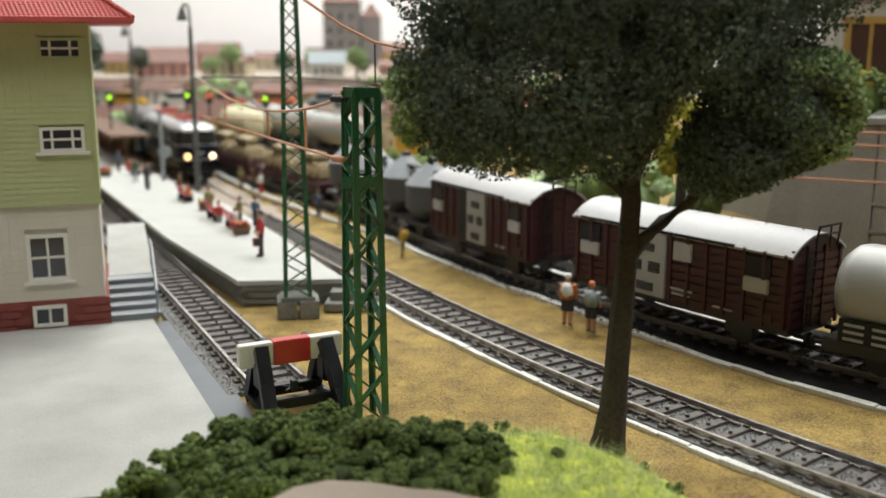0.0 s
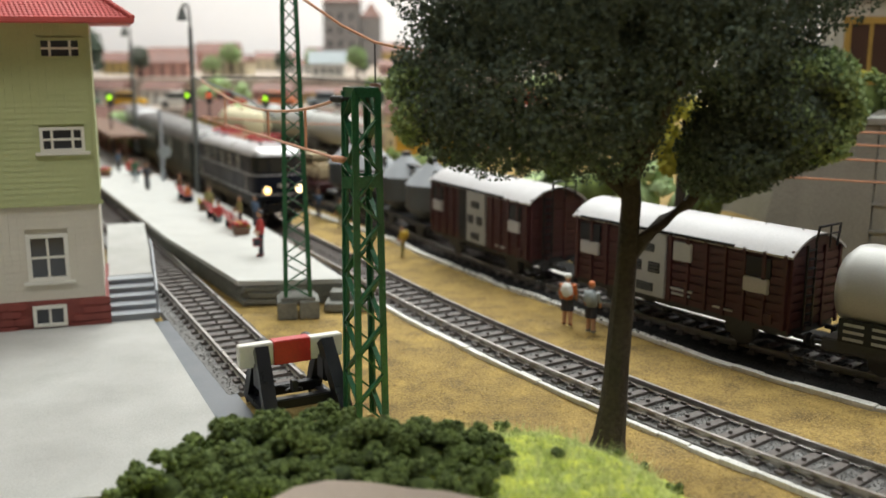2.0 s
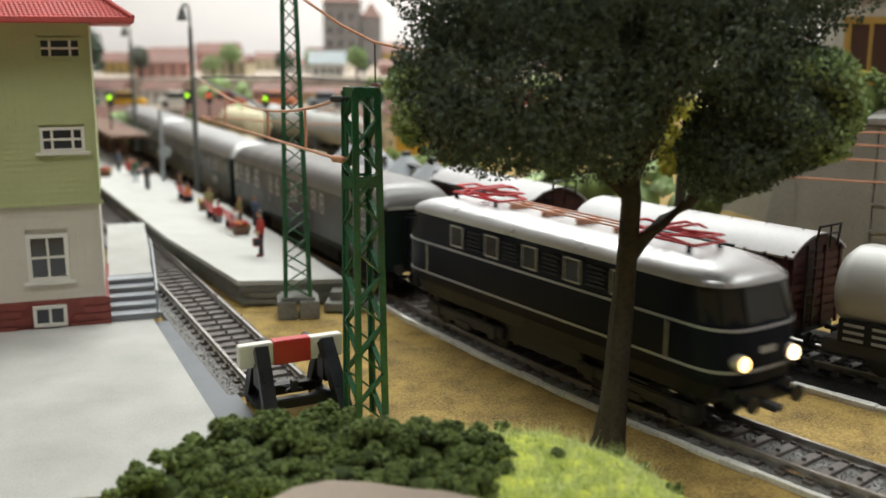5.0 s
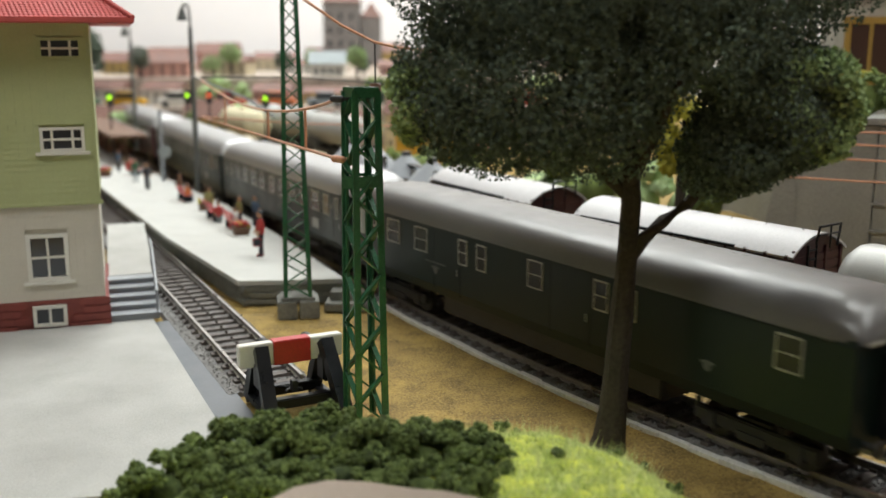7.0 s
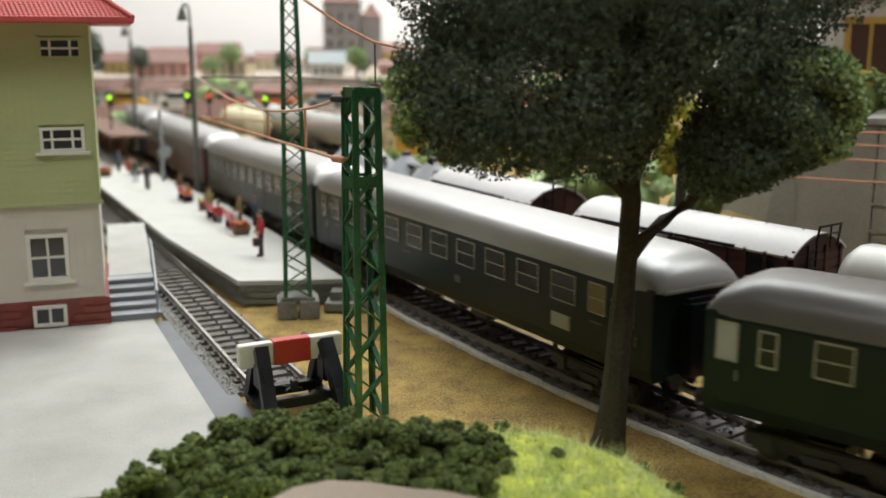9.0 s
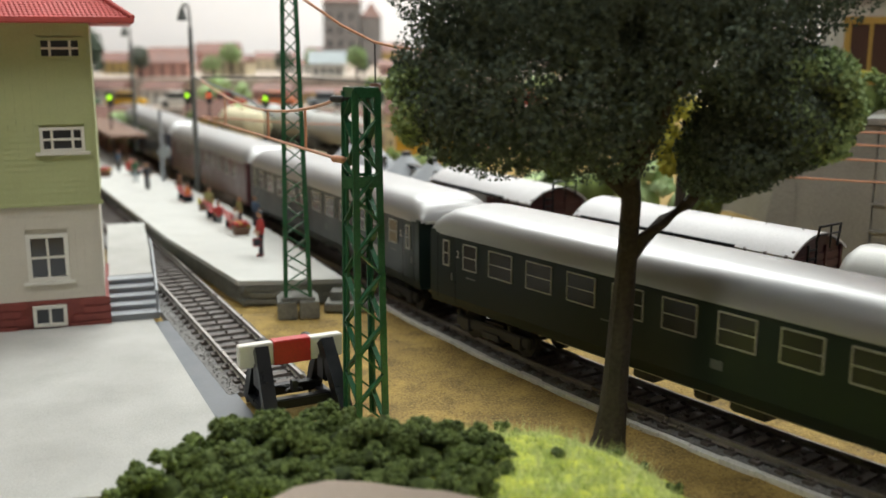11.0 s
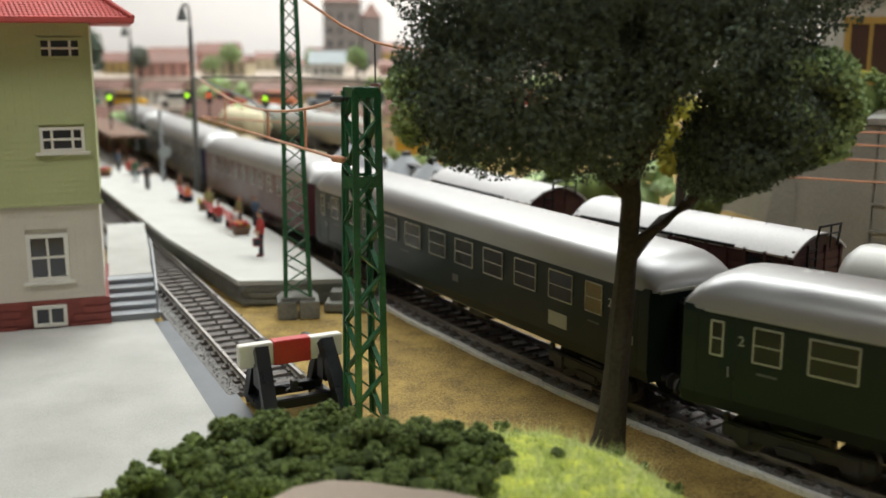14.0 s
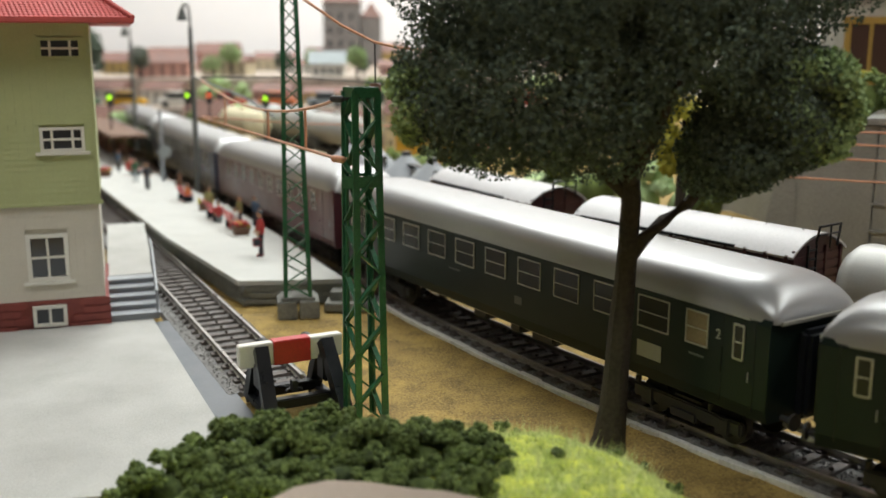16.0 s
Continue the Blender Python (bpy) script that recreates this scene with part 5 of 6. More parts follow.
def foam_bush(name, blobs, count, mat, label, seed, size=(0.3, 0.85), group="foam bushes"):
    """A clump of foam crumbs heaped over a few lumps."""
    rng = random.Random(seed)
    base = bmesh.new()
    bmesh.ops.create_icosphere(base, subdivisions=1, radius=1.0)
    bv = np.array([v.co[:] for v in base.verts])
    bf = [[v.index for v in f.verts] for f in base.faces]
    base.free()
    verts, faces = [], []
    lumps = []
    for cx, cy, cz, rx, rz in blobs:
        for _ in range(26 if count > 200 else 3):
            a, u = rng.uniform(0, math.tau), rng.uniform(-0.3, 1)
            q = math.sqrt(max(1 - u * u, 0))
            lumps.append((cx + rx * q * math.cos(a) * 0.92, cy + rx * q * math.sin(a) * 0.8, cz + rz * u * rng.uniform(0.75, 1.05), rx * rng.uniform(0.15, 0.34), rz * rng.uniform(0.17, 0.36)))
    hearts = blobs
    blobs = lumps
    total = sum(b[3] * b[4] for b in blobs)
    off = 0
    for cx, cy, cz, rx, rz in blobs:
        n = int(count * rx * rz / total)
        for _ in range(n):
            a, u = rng.uniform(0, math.tau), rng.uniform(-0.45, 1)
            q = math.sqrt(max(1 - u * u, 0))
            rr = rng.uniform(0.72, 1.06)
            p = np.array([cx + rx * q * math.cos(a) * rr, cy + rx * 0.85 * q * math.sin(a) * rr, cz + rz * u * rr])
            r = rng.uniform(*size)
            ph = rng.uniform(0, 50)
            k = np.array([1 + 0.8 * noise.noise(Vector(v) * 1.9 + Vector((ph, ph * 2, 0))) for v in bv])
            verts.append(bv * (r * k)[:, None] + p)
            faces += [[i + off for i in f] for f in bf]
            off += len(bv)
    ob = raw("foliage", np.concatenate(verts), faces, mat)
    th = thing(name, label=label, category="bush", group=group)
    ob.parent = th
    # dense core so that no light shows through
    bm = bmesh.new()
    for cx, cy, cz, rx, rz in hearts:
        ball(bm, (cx, cy, cz), 1.0, 2, (rx * 0.6, rx * 0.52, rz * 0.6), 0.25)
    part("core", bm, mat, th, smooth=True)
    return th


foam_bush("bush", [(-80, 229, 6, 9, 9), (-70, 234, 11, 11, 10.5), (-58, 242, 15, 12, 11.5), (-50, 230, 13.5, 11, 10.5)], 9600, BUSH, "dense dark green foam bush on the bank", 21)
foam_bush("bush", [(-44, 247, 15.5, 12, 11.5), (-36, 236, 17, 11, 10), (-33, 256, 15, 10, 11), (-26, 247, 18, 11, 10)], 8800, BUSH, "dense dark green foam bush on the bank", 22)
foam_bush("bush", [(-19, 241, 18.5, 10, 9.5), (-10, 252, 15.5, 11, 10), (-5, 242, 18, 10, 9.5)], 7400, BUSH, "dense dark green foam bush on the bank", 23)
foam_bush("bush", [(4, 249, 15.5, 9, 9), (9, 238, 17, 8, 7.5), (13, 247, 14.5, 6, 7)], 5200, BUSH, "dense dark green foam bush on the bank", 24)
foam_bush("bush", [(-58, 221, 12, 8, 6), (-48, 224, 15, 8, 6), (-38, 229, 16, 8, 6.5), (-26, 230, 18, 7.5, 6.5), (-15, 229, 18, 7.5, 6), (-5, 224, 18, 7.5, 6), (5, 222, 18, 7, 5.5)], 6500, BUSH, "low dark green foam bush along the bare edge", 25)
for k, (bx, by, bz, br) in enumerate([(17, 268, 16.5, 2.6), (31, 247, 18, 1.4), (57, 262, 12, 2.4), (76, 239, 10, 4.2), (46, 250, 17, 1.2), (64, 256, 11, 2.0), (22, 275, 13, 1.4)]):
    bz = max(mound_z(bx, by), 0) + br * 0.35
    foam_bush("tuft", [(bx, by, bz, br, br * 0.9)], 26, BUSH if k != 3 else LEAFLIGHT, "small green foam tuft on the bank", 40 + k, (0.6, 1.2), "foam tufts")


# ---- trees ----
def leaf_cloud(blobs, count, size, seed, hole=-0.30, freq=11.0, gap=False):
    rng = np.random.default_rng(seed)
    vol = np.array([b[3] * b[4] * b[5] for b in blobs])
    verts, faces, off = [], [], 0
    for b, v in zip(blobs, vol / vol.sum()):
        n = int(count * v)
        d = rng.normal(size=(n, 3))
        d /= np.linalg.norm(d, axis=1)[:, None]
        r = rng.uniform(0.35, 1.0, n) ** 0.5
        p = d * r[:, None] * np.array(b[3:6]) + np.array(b[:3])
        keep = [noise.noise(Vector(q) / freq) > hole - 0.55 * (1 - rr) + 0.25 * (rr > 0.9) for q, rr in zip(p, r)]
        p = p[np.array(keep)]
        if gap:                 # a slanting gap between the two halves of the crown
            a, e = np.array([60.5, 84.0]), np.array([72.0, 108.0])
            t = np.clip(((p[:, [0, 2]] - a) @ (e - a)) / ((e - a) @ (e - a)), 0, 1)
            near = np.linalg.norm(p[:, [0, 2]] - a - t[:, None] * (e - a), axis=1)
            p = p[near > 1.6 + 2.2 * t + rng.uniform(-0.8, 0.8, len(p))]
        m = len(p)
        u = rng.normal(size=(m, 3))
        u /= np.linalg.norm(u, axis=1)[:, None]
        w = np.cross(u, rng.normal(size=(m, 3)))
        w /= np.linalg.norm(w, axis=1)[:, None]
        s = rng.uniform(size[0], size[1], m)[:, None]
        fold = np.cross(u, w) * s * 0.25
        quad = np.stack([p - u * s, p - w * s * 0.6 + fold, p + u * s, p + w * s * 0.6 + fold], 1).reshape(-1, 3)
        verts.append(quad)
        faces += [(off + 4 * k, off + 4 * k + 1, off + 4 * k + 2, off + 4 * k + 3) for k in range(m)]
        off += 4 * m
    return np.concatenate(verts), faces


def limb(bm, pts, radii, seg=14, seed=0):
    rings = []
    for i, (p, r) in enumerate(zip(pts, radii)):
        p = Vector(p)
        d = (Vector(pts[min(i + 1, len(pts) - 1)]) - Vector(pts[max(i - 1, 0)])).normalized()
        u = d.orthogonal().normalized()
        w = d.cross(u)
        ring = []
        for k in range(seg):
            a = k * math.tau / seg
            e = math.cos(a) * u + math.sin(a) * w
            rr = r * (1 + 0.16 * noise.noise(Vector((e.x * 2, e.y * 2, i * 0.6 + seed))))
            ring.append(bm.verts.new(p + e * rr))
        rings.append(ring)
    for a, b in zip(rings[:-1], rings[1:]):
        for k in range(seg):
            bm.faces.new((a[k], a[(k + 1) % seg], b[(k + 1) % seg], b[k]))
    bm.faces.new(rings[0][::-1])
    bm.faces.new(rings[-1])
    return bm


def big_tree():
    th = thing("tree", label="large dark green model tree with a forked brown trunk", category="tree")
    X, Y = 52.5, 291
    pts = [(X - 1, Y, -1), (X - 0.4, Y, 4), (X + 0.6, Y, 14), (X + 1.2, Y, 28), (X + 1.9, Y, 42), (X + 2.6, Y, 56), (X + 3.0, Y, 66), (X + 3.6, Y, 78), (X + 3, Y + 2, 95), (X + 1, Y + 3, 120)]
    part("trunk", limb(bmesh.new(), pts, [6.2, 4.9, 4.3, 3.9, 3.5, 3.2, 3.2, 3.0, 2.6, 1.6]), BARK, th, smooth=True)
    part("limb", limb(bmesh.new(), [(X + 3, Y, 61), (X + 7, Y - 1, 67), (X + 13, Y - 1, 73), (X + 20, Y - 1, 78), (X + 30, Y, 90), (X + 40, Y, 104)], [2.6, 2.3, 2.0, 1.8, 1.3, 0.8], 10, 3), BARK, th, smooth=True)
    part("limb", limb(bmesh.new(), [(X + 3, Y + 1, 80), (X - 10, Y + 4, 92), (X - 26, Y + 6, 104), (X - 42, Y + 6, 112)], [2.2, 1.8, 1.2, 0.7], 10, 5), BARK, th, smooth=True)
    part("limb", limb(bmesh.new(), [(X + 3, Y, 84), (X + 8, Y - 10, 100), (X + 12, Y - 20, 116)], [2.0, 1.5, 0.8], 10, 7), BARK, th, smooth=True)
    blobs = [(40, 296, 150, 60, 46, 38), (30, 292, 116, 46, 38, 30), (4, 292, 110, 20, 24, 22), (68, 292, 128, 40, 36, 30), (45, 290, 100, 26, 26, 16), (16, 290, 97, 20, 20, 12), (90, 300, 150, 42, 36, 30), (80, 294, 122, 20, 26, 13)]
    v, f = leaf_cloud(blobs, 190000, (0.42, 0.95), 31, -0.42, gap=True)
    raw("crown", v, f, LEAF, th)
    right = [(95, 290, 104, 22, 24, 19), (86, 288, 95, 19, 20, 14), (104, 290, 112, 15, 20, 13), (80, 288, 87, 12, 14, 8)]
    v, f = leaf_cloud(right, 52000, (0.42, 0.95), 33, -0.42, gap=True)
    raw("crown", v, f, LEAF, th)
    # A paler leaf colour paints the crown's rim as if lit.
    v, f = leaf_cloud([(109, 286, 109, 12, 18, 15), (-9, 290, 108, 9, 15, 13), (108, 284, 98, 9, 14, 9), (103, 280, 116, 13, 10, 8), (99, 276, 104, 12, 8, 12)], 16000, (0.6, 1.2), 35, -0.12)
    raw("leaf_fringe", v, f, LEAFLIGHT, th, "paler leaves at the rim, painted to look lit")


big_tree()


def small_tree(name, x, y, z, h, r, mat, label, seed, conifer=False):
    th = thing(name, x, y, z, 0, label, "tree")
    part("trunk", limb(bmesh.new(), [(0, 0, -1), (0.3, 0, h * 0.4), (0, 0, h * 0.8)], [h * 0.05, h * 0.04, h * 0.015], 8, seed), BARK, th)
    if conifer:
        blobs = [(0, 0, h * (0.25 + 0.18 * k), r * (1 - 0.22 * k), r * (1 - 0.22 * k), h * 0.13) for k in range(4)]
    else:
        blobs = [(0, 0, h * 0.68, r, r, h * 0.33), (r * .4, 0, h * 0.5, r * .6, r * .6, h * .2), (-r * .45, 0, h * 0.55, r * .6, r * .6, h * .22)]
    v, f = leaf_cloud(blobs, 1800, (h * 0.025, h * 0.045), seed, -0.25, h * 0.25)
    raw("crown", v, f, mat, th)
    return th


YELLOWLEAF = material("yellow_leaf_flock", (0.42, 0.40, 0.06), 0.85, vary=0.25, grain=1.2, blotch=10, bump=0, island=True)
small_tree("tree", 131, 540, 30, 68, 15, YELLOWLEAF, "small yellow-green tree behind the wagons", 51)
small_tree("tree", -300, 1420, 82, 42, 16, LEAFLIGHT, "small pale green tree in the far town", 52)
small_tree("tree", -182, 1400, 80, 36, 12, LEAFLIGHT, "small pale green tree in the far town", 53)
small_tree("tree", -112, 1420, 80, 42, 9, LEAF, "small dark conifer in the far town", 54, True)
small_tree("tree", -455, 1280, 60, 85, 24, LEAF, "dark round tree behind the station", 55)
foam_bush("bush", [(-20, 830, 22, 26, 18), (20, 800, 20, 24, 18)], 90, BUSH, "green foam hedge behind the silo wagons", 61, (3, 6))
foam_bush("bush", [(70, 700, 24, 28, 20), (110, 660, 26, 24, 20)], 110, LEAFLIGHT, "pale green foam hedge behind the goods wagons", 62, (3, 6))
foam_bush("bush", [(157, 548, 50, 13, 12), (148, 540, 36, 12, 12)], 90, BUSH, "green shrub beside the concrete wall", 63, (2, 4))
slab("planting_bank", [(30, 640), (175, 500), (215, 560), (60, 760), (-60, 860), (-80, 830)], -2, 22, GRASS, "low planted bank behind the freight track", "bank")


# ---- retaining wall, hedge and house on the upper level ----
def retaining_wall():
    th = thing("retaining_wall", 176, 512, 0, -22, "weathered grey concrete retaining wall with vertical joints", "wall", kind="structure")
    core = part("wall_core", box(bmesh.new(), 2, 3, -1, 300, 60, 86), WALLCONC, th)
    for k in range(7):
        x = 3 + k * 42
        bm = box(bmesh.new(), x + 0.3, 0, -1, x + 41.7, 4, 84, 0.3)
        part("panel", bm, WALLCONC, core)
    part("coping", box(bmesh.new(), 0, -2, 84.5, 300, 8, 88, 0.4), WALLCONC, th)
    bm = bmesh.new()
    vs = [bm.verts.new(v) for v in ((-12, -1, -1), (8, -1, -1), (8, -1, 85), (3, -1, 85), (-12, 40, -1), (8, 40, -1), (8, 40, 85), (3, 40, 85))]
    for f in ((0, 1, 2, 3), (4, 7, 6, 5), (0, 4, 5, 1), (1, 5, 6, 2), (2, 6, 7, 3), (3, 7, 4, 0)):
        bm.faces.new([vs[i] for i in f])
    part("buttress", bm, WALLCONC, th, "sloping buttress at the end")
    for z in (30, 44):
        part("ledge", box(bmesh.new(), 44, -1.2, z, 300, 0.6, z + 1.2, 0.2), WALLCONC, th)


retaining_wall()
slab("upper_terrace", [(190, 560), (520, 420), (700, 700), (300, 900), (170, 640)], -2, 84, WALLCONC, "upper terrace behind the retaining wall", "terrace")
foam_bush("hedge", [(222, 524, 95, 14, 14), (244, 516, 94, 14, 13), (268, 506, 94, 15, 13)], 1100, BUSH, "dense dark green hedge above the wall", 64, (0.8, 1.8))
foam_bush("flower_bush", [(227, 528, 107, 8, 5)], 60, YELLOWLEAF, "yellow flowering bush above the wall", 65, (1.2, 2.4))

OCHRE = material("ochre_timber", (0.50, 0.30, 0.07), 0.6, vary=0.2, grain=1, blotch=8, bump=0.2)
STUCCO = material("grey_stucco", (0.62, 0.60, 0.55), 0.8, vary=0.12, grain=1, blotch=14, bump=0.2)
BROWNGLASS = glass_mat("brown_window_glass", (0.09, 0.045, 0.035), 0.2)


def upper_house():
    th = thing("house", 226, 575, 84, -20, "grey stucco house front with ochre window frames", "house")
    part("wall", box(bmesh.new(), -10, 0, 0, 150, 60, 70), STUCCO, th)
    for k, x in enumerate((4, 42, 80, 118)):
        win = part("window", box(bmesh.new(), x, -0.8, 18, x + 24, 0.4, 52), BROWNGLASS, th, "brown glass in an ochre frame")
        bm = bmesh.new()
        for a, b in ((x - 2, x + 1.6), (x + 22.4, x + 26)):
            box(bm, a, -2, 16, b, 0.6, 54, 0.3)
        for a, b in ((15, 19), (51, 55)):
            box(bm, x - 3, -2.2, a, x + 27, 0.6, b, 0.3)
        part("frame", bm, OCHRE, win)
        part("mullion", box(bmesh.new(), x + 11, -1.6, 19, x + 13, 0.5, 51, 0.2), OCHRE, win)
    for x in (-8, 33, 71, 109):
        part("pilaster", box(bmesh.new(), x, -2.4, 0, x + 5, 0.6, 66, 0.4), STUCCO, th)
    part("roof", bmesh_hip(-16, -8, 156, 68, 70, 30), ROOFRED, th)


upper_house()


# ---- platform life: small painted figures as plain shapes, lamps, benches ----
def figure(x, y, z, rz, coat, legs, head="brown", bag=None, pack=None, label="small painted figure", h=20.0, seated=False):
    bm = bmesh.new()
    k = h / 20
    mats = [FIG[coat], FIG[legs], FIG["skin"], FIG[head], FIG[bag or "dark"], FIG[pack or "grey"]]
    for s in (-1, 1):
        if seated:
            rod(bm, (0, s * 1.1 * k, 5.2 * k), (4 * k, s * 1.1 * k, 5 * k), 1.0 * k, 0.9 * k, 8, 1)
            rod(bm, (4 * k, s * 1.1 * k, 5 * k), (4.3 * k, s * 1.1 * k, 0), 0.9 * k, 0.7 * k, 8, 1)
        else:
            rod(bm, (s * 0.5 * k, s * 1.2 * k, 0.5 * k), (0, s * 0.9 * k, 9.5 * k), 0.8 * k, 1.15 * k, 8, 1)
            if legs == "skin":
                rod(bm, (s * 0.2 * k, s * 1.05 * k, 5.6 * k), (0, s * 0.9 * k, 9.8 * k), 1.55 * k, 1.5 * k, 8, 4)
            box(bm, s * .5 * k - 0.9 * k, s * 1.2 * k - .7 * k, 0, s * .5 * k + 1.7 * k, s * 1.2 * k + .7 * k, 0.9 * k, 0.2, 4)
        d = 4.2 * k if seated else 0
        rod(bm, (0.2 * k, s * 2.4 * k, 15.6 * k - d), (1.2 * k, s * 3.0 * k, 11.5 * k - d), 0.75 * k, 0.65 * k, 7, 0)
        rod(bm, (1.2 * k, s * 3.0 * k, 11.5 * k - d), (2.2 * k, s * 2.8 * k, 9.4 * k - d), 0.65 * k, 0.5 * k, 7, 2)
    d = 4.2 * k if seated else 0
    ball(bm, (0, 0, 12.6 * k - d), 1.0, 2, (1.7 * k, 2.5 * k, 4.2 * k), 0, 0)
    ball(bm, (0.2 * k, 0, 18.3 * k - d), 1.35 * k, 2, (1, 1, 1.15), 0, 2)
    ball(bm, (-0.15 * k, 0, 18.9 * k - d), 1.42 * k, 2, (1, 1, 0.85), 0, 3)
    if bag:
        box(bm, 0.5 * k, 3 * k, 5.2 * k, 4.2 * k, 4.6 * k, 8.8 * k, 0.4, 4)
    if pack:
        ball(bm, (-2.4 * k, 0, 14 * k), 1.0, 2, (1.7 * k, 2.3 * k, 2.9 * k), 0.2, 5)
    ob = part("figurine", bm, mats, None)
    ob.matrix_basis = pose(x * S, y * S, z * S, 0, 0, rz)
    return tagged(ob, label, "figurine", "painted model figures")


figure(-98, 522, 12, 200, "red", "dark", "dark", bag="dark", label="small painted figurine in a red coat with a dark suitcase", h=25)
figure(56, 430, 0.2, 75, "orange", "skin", "white", pack="white", label="small painted hiker figurine with a pale rucksack", h=24)
figure(65, 419, 0.2, 60, "grey", "skin", "orange", pack="grey", label="small painted hiker figurine with a grey rucksack", h=23)
figure(-24, 575, 0.2, 200, "yellow", "khaki", "dark", pack="yellow", label="small figurine in a yellow shirt with a rucksack", h=19)
figure(-91, 712, 0.2, 90, "blue", "dark", label="small painted figurine in blue", h=20)
figure(-70, 668, 0.2, 120, "green", "khaki", label="small painted figurine in green", h=20)
figure(-152, 819, 0.2, 150, "white", "red", label="small painted figurine in white and red", h=20)
figure(-128, 600, 12, 150, "white", "red", "brown", label="small seated figurine in white", h=17, seated=True)
figure(-127, 610, 12, 220, "khaki", "dark", label="small painted figurine in khaki", h=19)
figure(-118, 612, 12, 60, "blue", "dark", label="small painted figurine in dark blue", h=19)
figure(-143, 622, 12, 100, "red", "grey", label="small seated figurine in red", h=18, seated=True)
figure(-156, 652, 12, 100, "khaki", "brown", label="small painted figurine in khaki", h=19)
figure(-184, 705, 12, 60, "orange", "blue", label="small seated figurine in orange", h=18, seated=True)
figure(-193, 720, 12, 160, "brown", "dark", label="small painted figurine in brown", h=19)
figure(-232, 770, 12, 90, "dark", "dark", label="small painted figurine in a dark uniform", h=21)
figure(-255, 815, 12, 120, "green", "grey", label="small painted figurine in green", h=19)
figure(-272, 850, 12, 60, "red", "dark", label="small seated figurine in red", h=18, seated=True)
figure(-290, 880, 12, 60, "blue", "dark", label="small painted figurine in blue", h=19)
figure(-175, 850, 0.2, 60, "khaki", "brown", label="small painted figurine in khaki", h=20)
figure(-163, 842, 0.2, 200, "brown", "dark", label="small painted figurine in brown", h=20)


def planter(x, y, rz, label):
    th = thing("planter", x, y, 12, rz, label, "planter", "platform planters")
    bm = bmesh.new()
    vs = [bm.verts.new(v) for v in ((-4, -2.4, 0), (4, -2.4, 0), (4, 2.4, 0), (-4, 2.4, 0), (-5, -3.2, 5), (5, -3.2, 5), (5, 3.2, 5), (-5, 3.2, 5))]
    for f in ((3, 2, 1, 0), (4, 5, 6, 7), (0, 1, 5, 4), (1, 2, 6, 5), (2, 3, 7, 6), (3, 0, 4, 7)):
        bm.faces.new([vs[i] for i in f])
    part("tub", bm, FIG["brown"], th)
    rng = random.Random(int(x * 7))
    bm = bmesh.new()
    for _ in range(26):
        ball(bm, (rng.uniform(-4.4, 4.4), rng.uniform(-2.7, 2.7), 5 + rng.uniform(0, 2.6)), rng.uniform(0.7, 1.3), 1, (1, 1, 1), 0.3)
    tagged(part("flower_mass", bm, FIG["red"], th, "dense red flowers"), kind="stuff")
    bm = bmesh.new()
    for _ in range(16):
        ball(bm, (rng.uniform(-5, 5), rng.uniform(-3.2, 3.2), 4.6 + rng.uniform(0, 3.0)), rng.uniform(0.6, 1.1), 1, (1, 1, 1), 0.3)
    tagged(part("leaf_mass", bm, YELLOWLEAF, th, "yellow-green leaves"), kind="stuff")
    return th


def bench(x, y, rz):
    th = thing("bench", x, y, 12, rz, "small red platform bench with a slatted seat", "bench", "platform benches")
    for k in range(3):
        part("seat_slat", box(bmesh.new(), -9, -3 + k * 2, 4.6, 9, -1.5 + k * 2, 5.3, 0.15), RED, th)
    for k in range(2):
        part("back_slat", box(bmesh.new(), -9, 3.4, 7 + k * 2.4, 9, 4.0, 8.8 + k * 2.4, 0.15), RED, th)
    for sx in (-7, 7):
        part("leg", box(bmesh.new(), sx - .5, -2.6, 0, sx + .5, 3.2, 4.6, 0.15), BLACK, th)
        part("back_post", box(bmesh.new(), sx - .5, 3.0, 0, sx + .5, 3.5, 11, 0.1), BLACK, th)
    return th


planter(-121, 583, 30, "brown tub with red flowers on the platform")
planter(-163, 671, 20, "brown tub with red flowers on the platform")
planter(-290, 845, 20, "brown tub with red flowers on the platform")
bench(-129, 602, 118)
bench(-148, 634, 118)
bench(-187, 712, 118)
bench(-268, 860, 118)


def street_lamp(x, y, z, h, label):
    th = thing("platform_lamp", x, y, z, 0, label, "lamp", "platform lamps")
    part("post", rod(bmesh.new(), (0, 0, 0), (0, 0, h - 18), 2.1, 1.6, 10), LAMPGREY, th)
    part("base", rod(bmesh.new(), (0, 0, 0), (0, 0, 6), 2.8, 2.2, 10), LAMPGREY, th)
    part("arm", tube(bmesh.new(), [(0, 0, h - 19), (0, 0, h - 6), (-1.5, 0, h - 1.5), (-4, 0, h - 1), (-5.5, 0, h - 4)], 1.0), LAMPGREY, th)
    part("shade", rod(bmesh.new(), (-5.5, 0, h - 13), (-5.5, 0, h - 4), 4.2, 1.6, 14), LAMPGREY, th, "conical grey shade")
    return th


street_lamp(-191, 765, 12, 142, "tall grey platform lamp with a conical shade")
street_lamp(-325, 1050, 12, 132, "tall grey platform lamp with a conical shade")


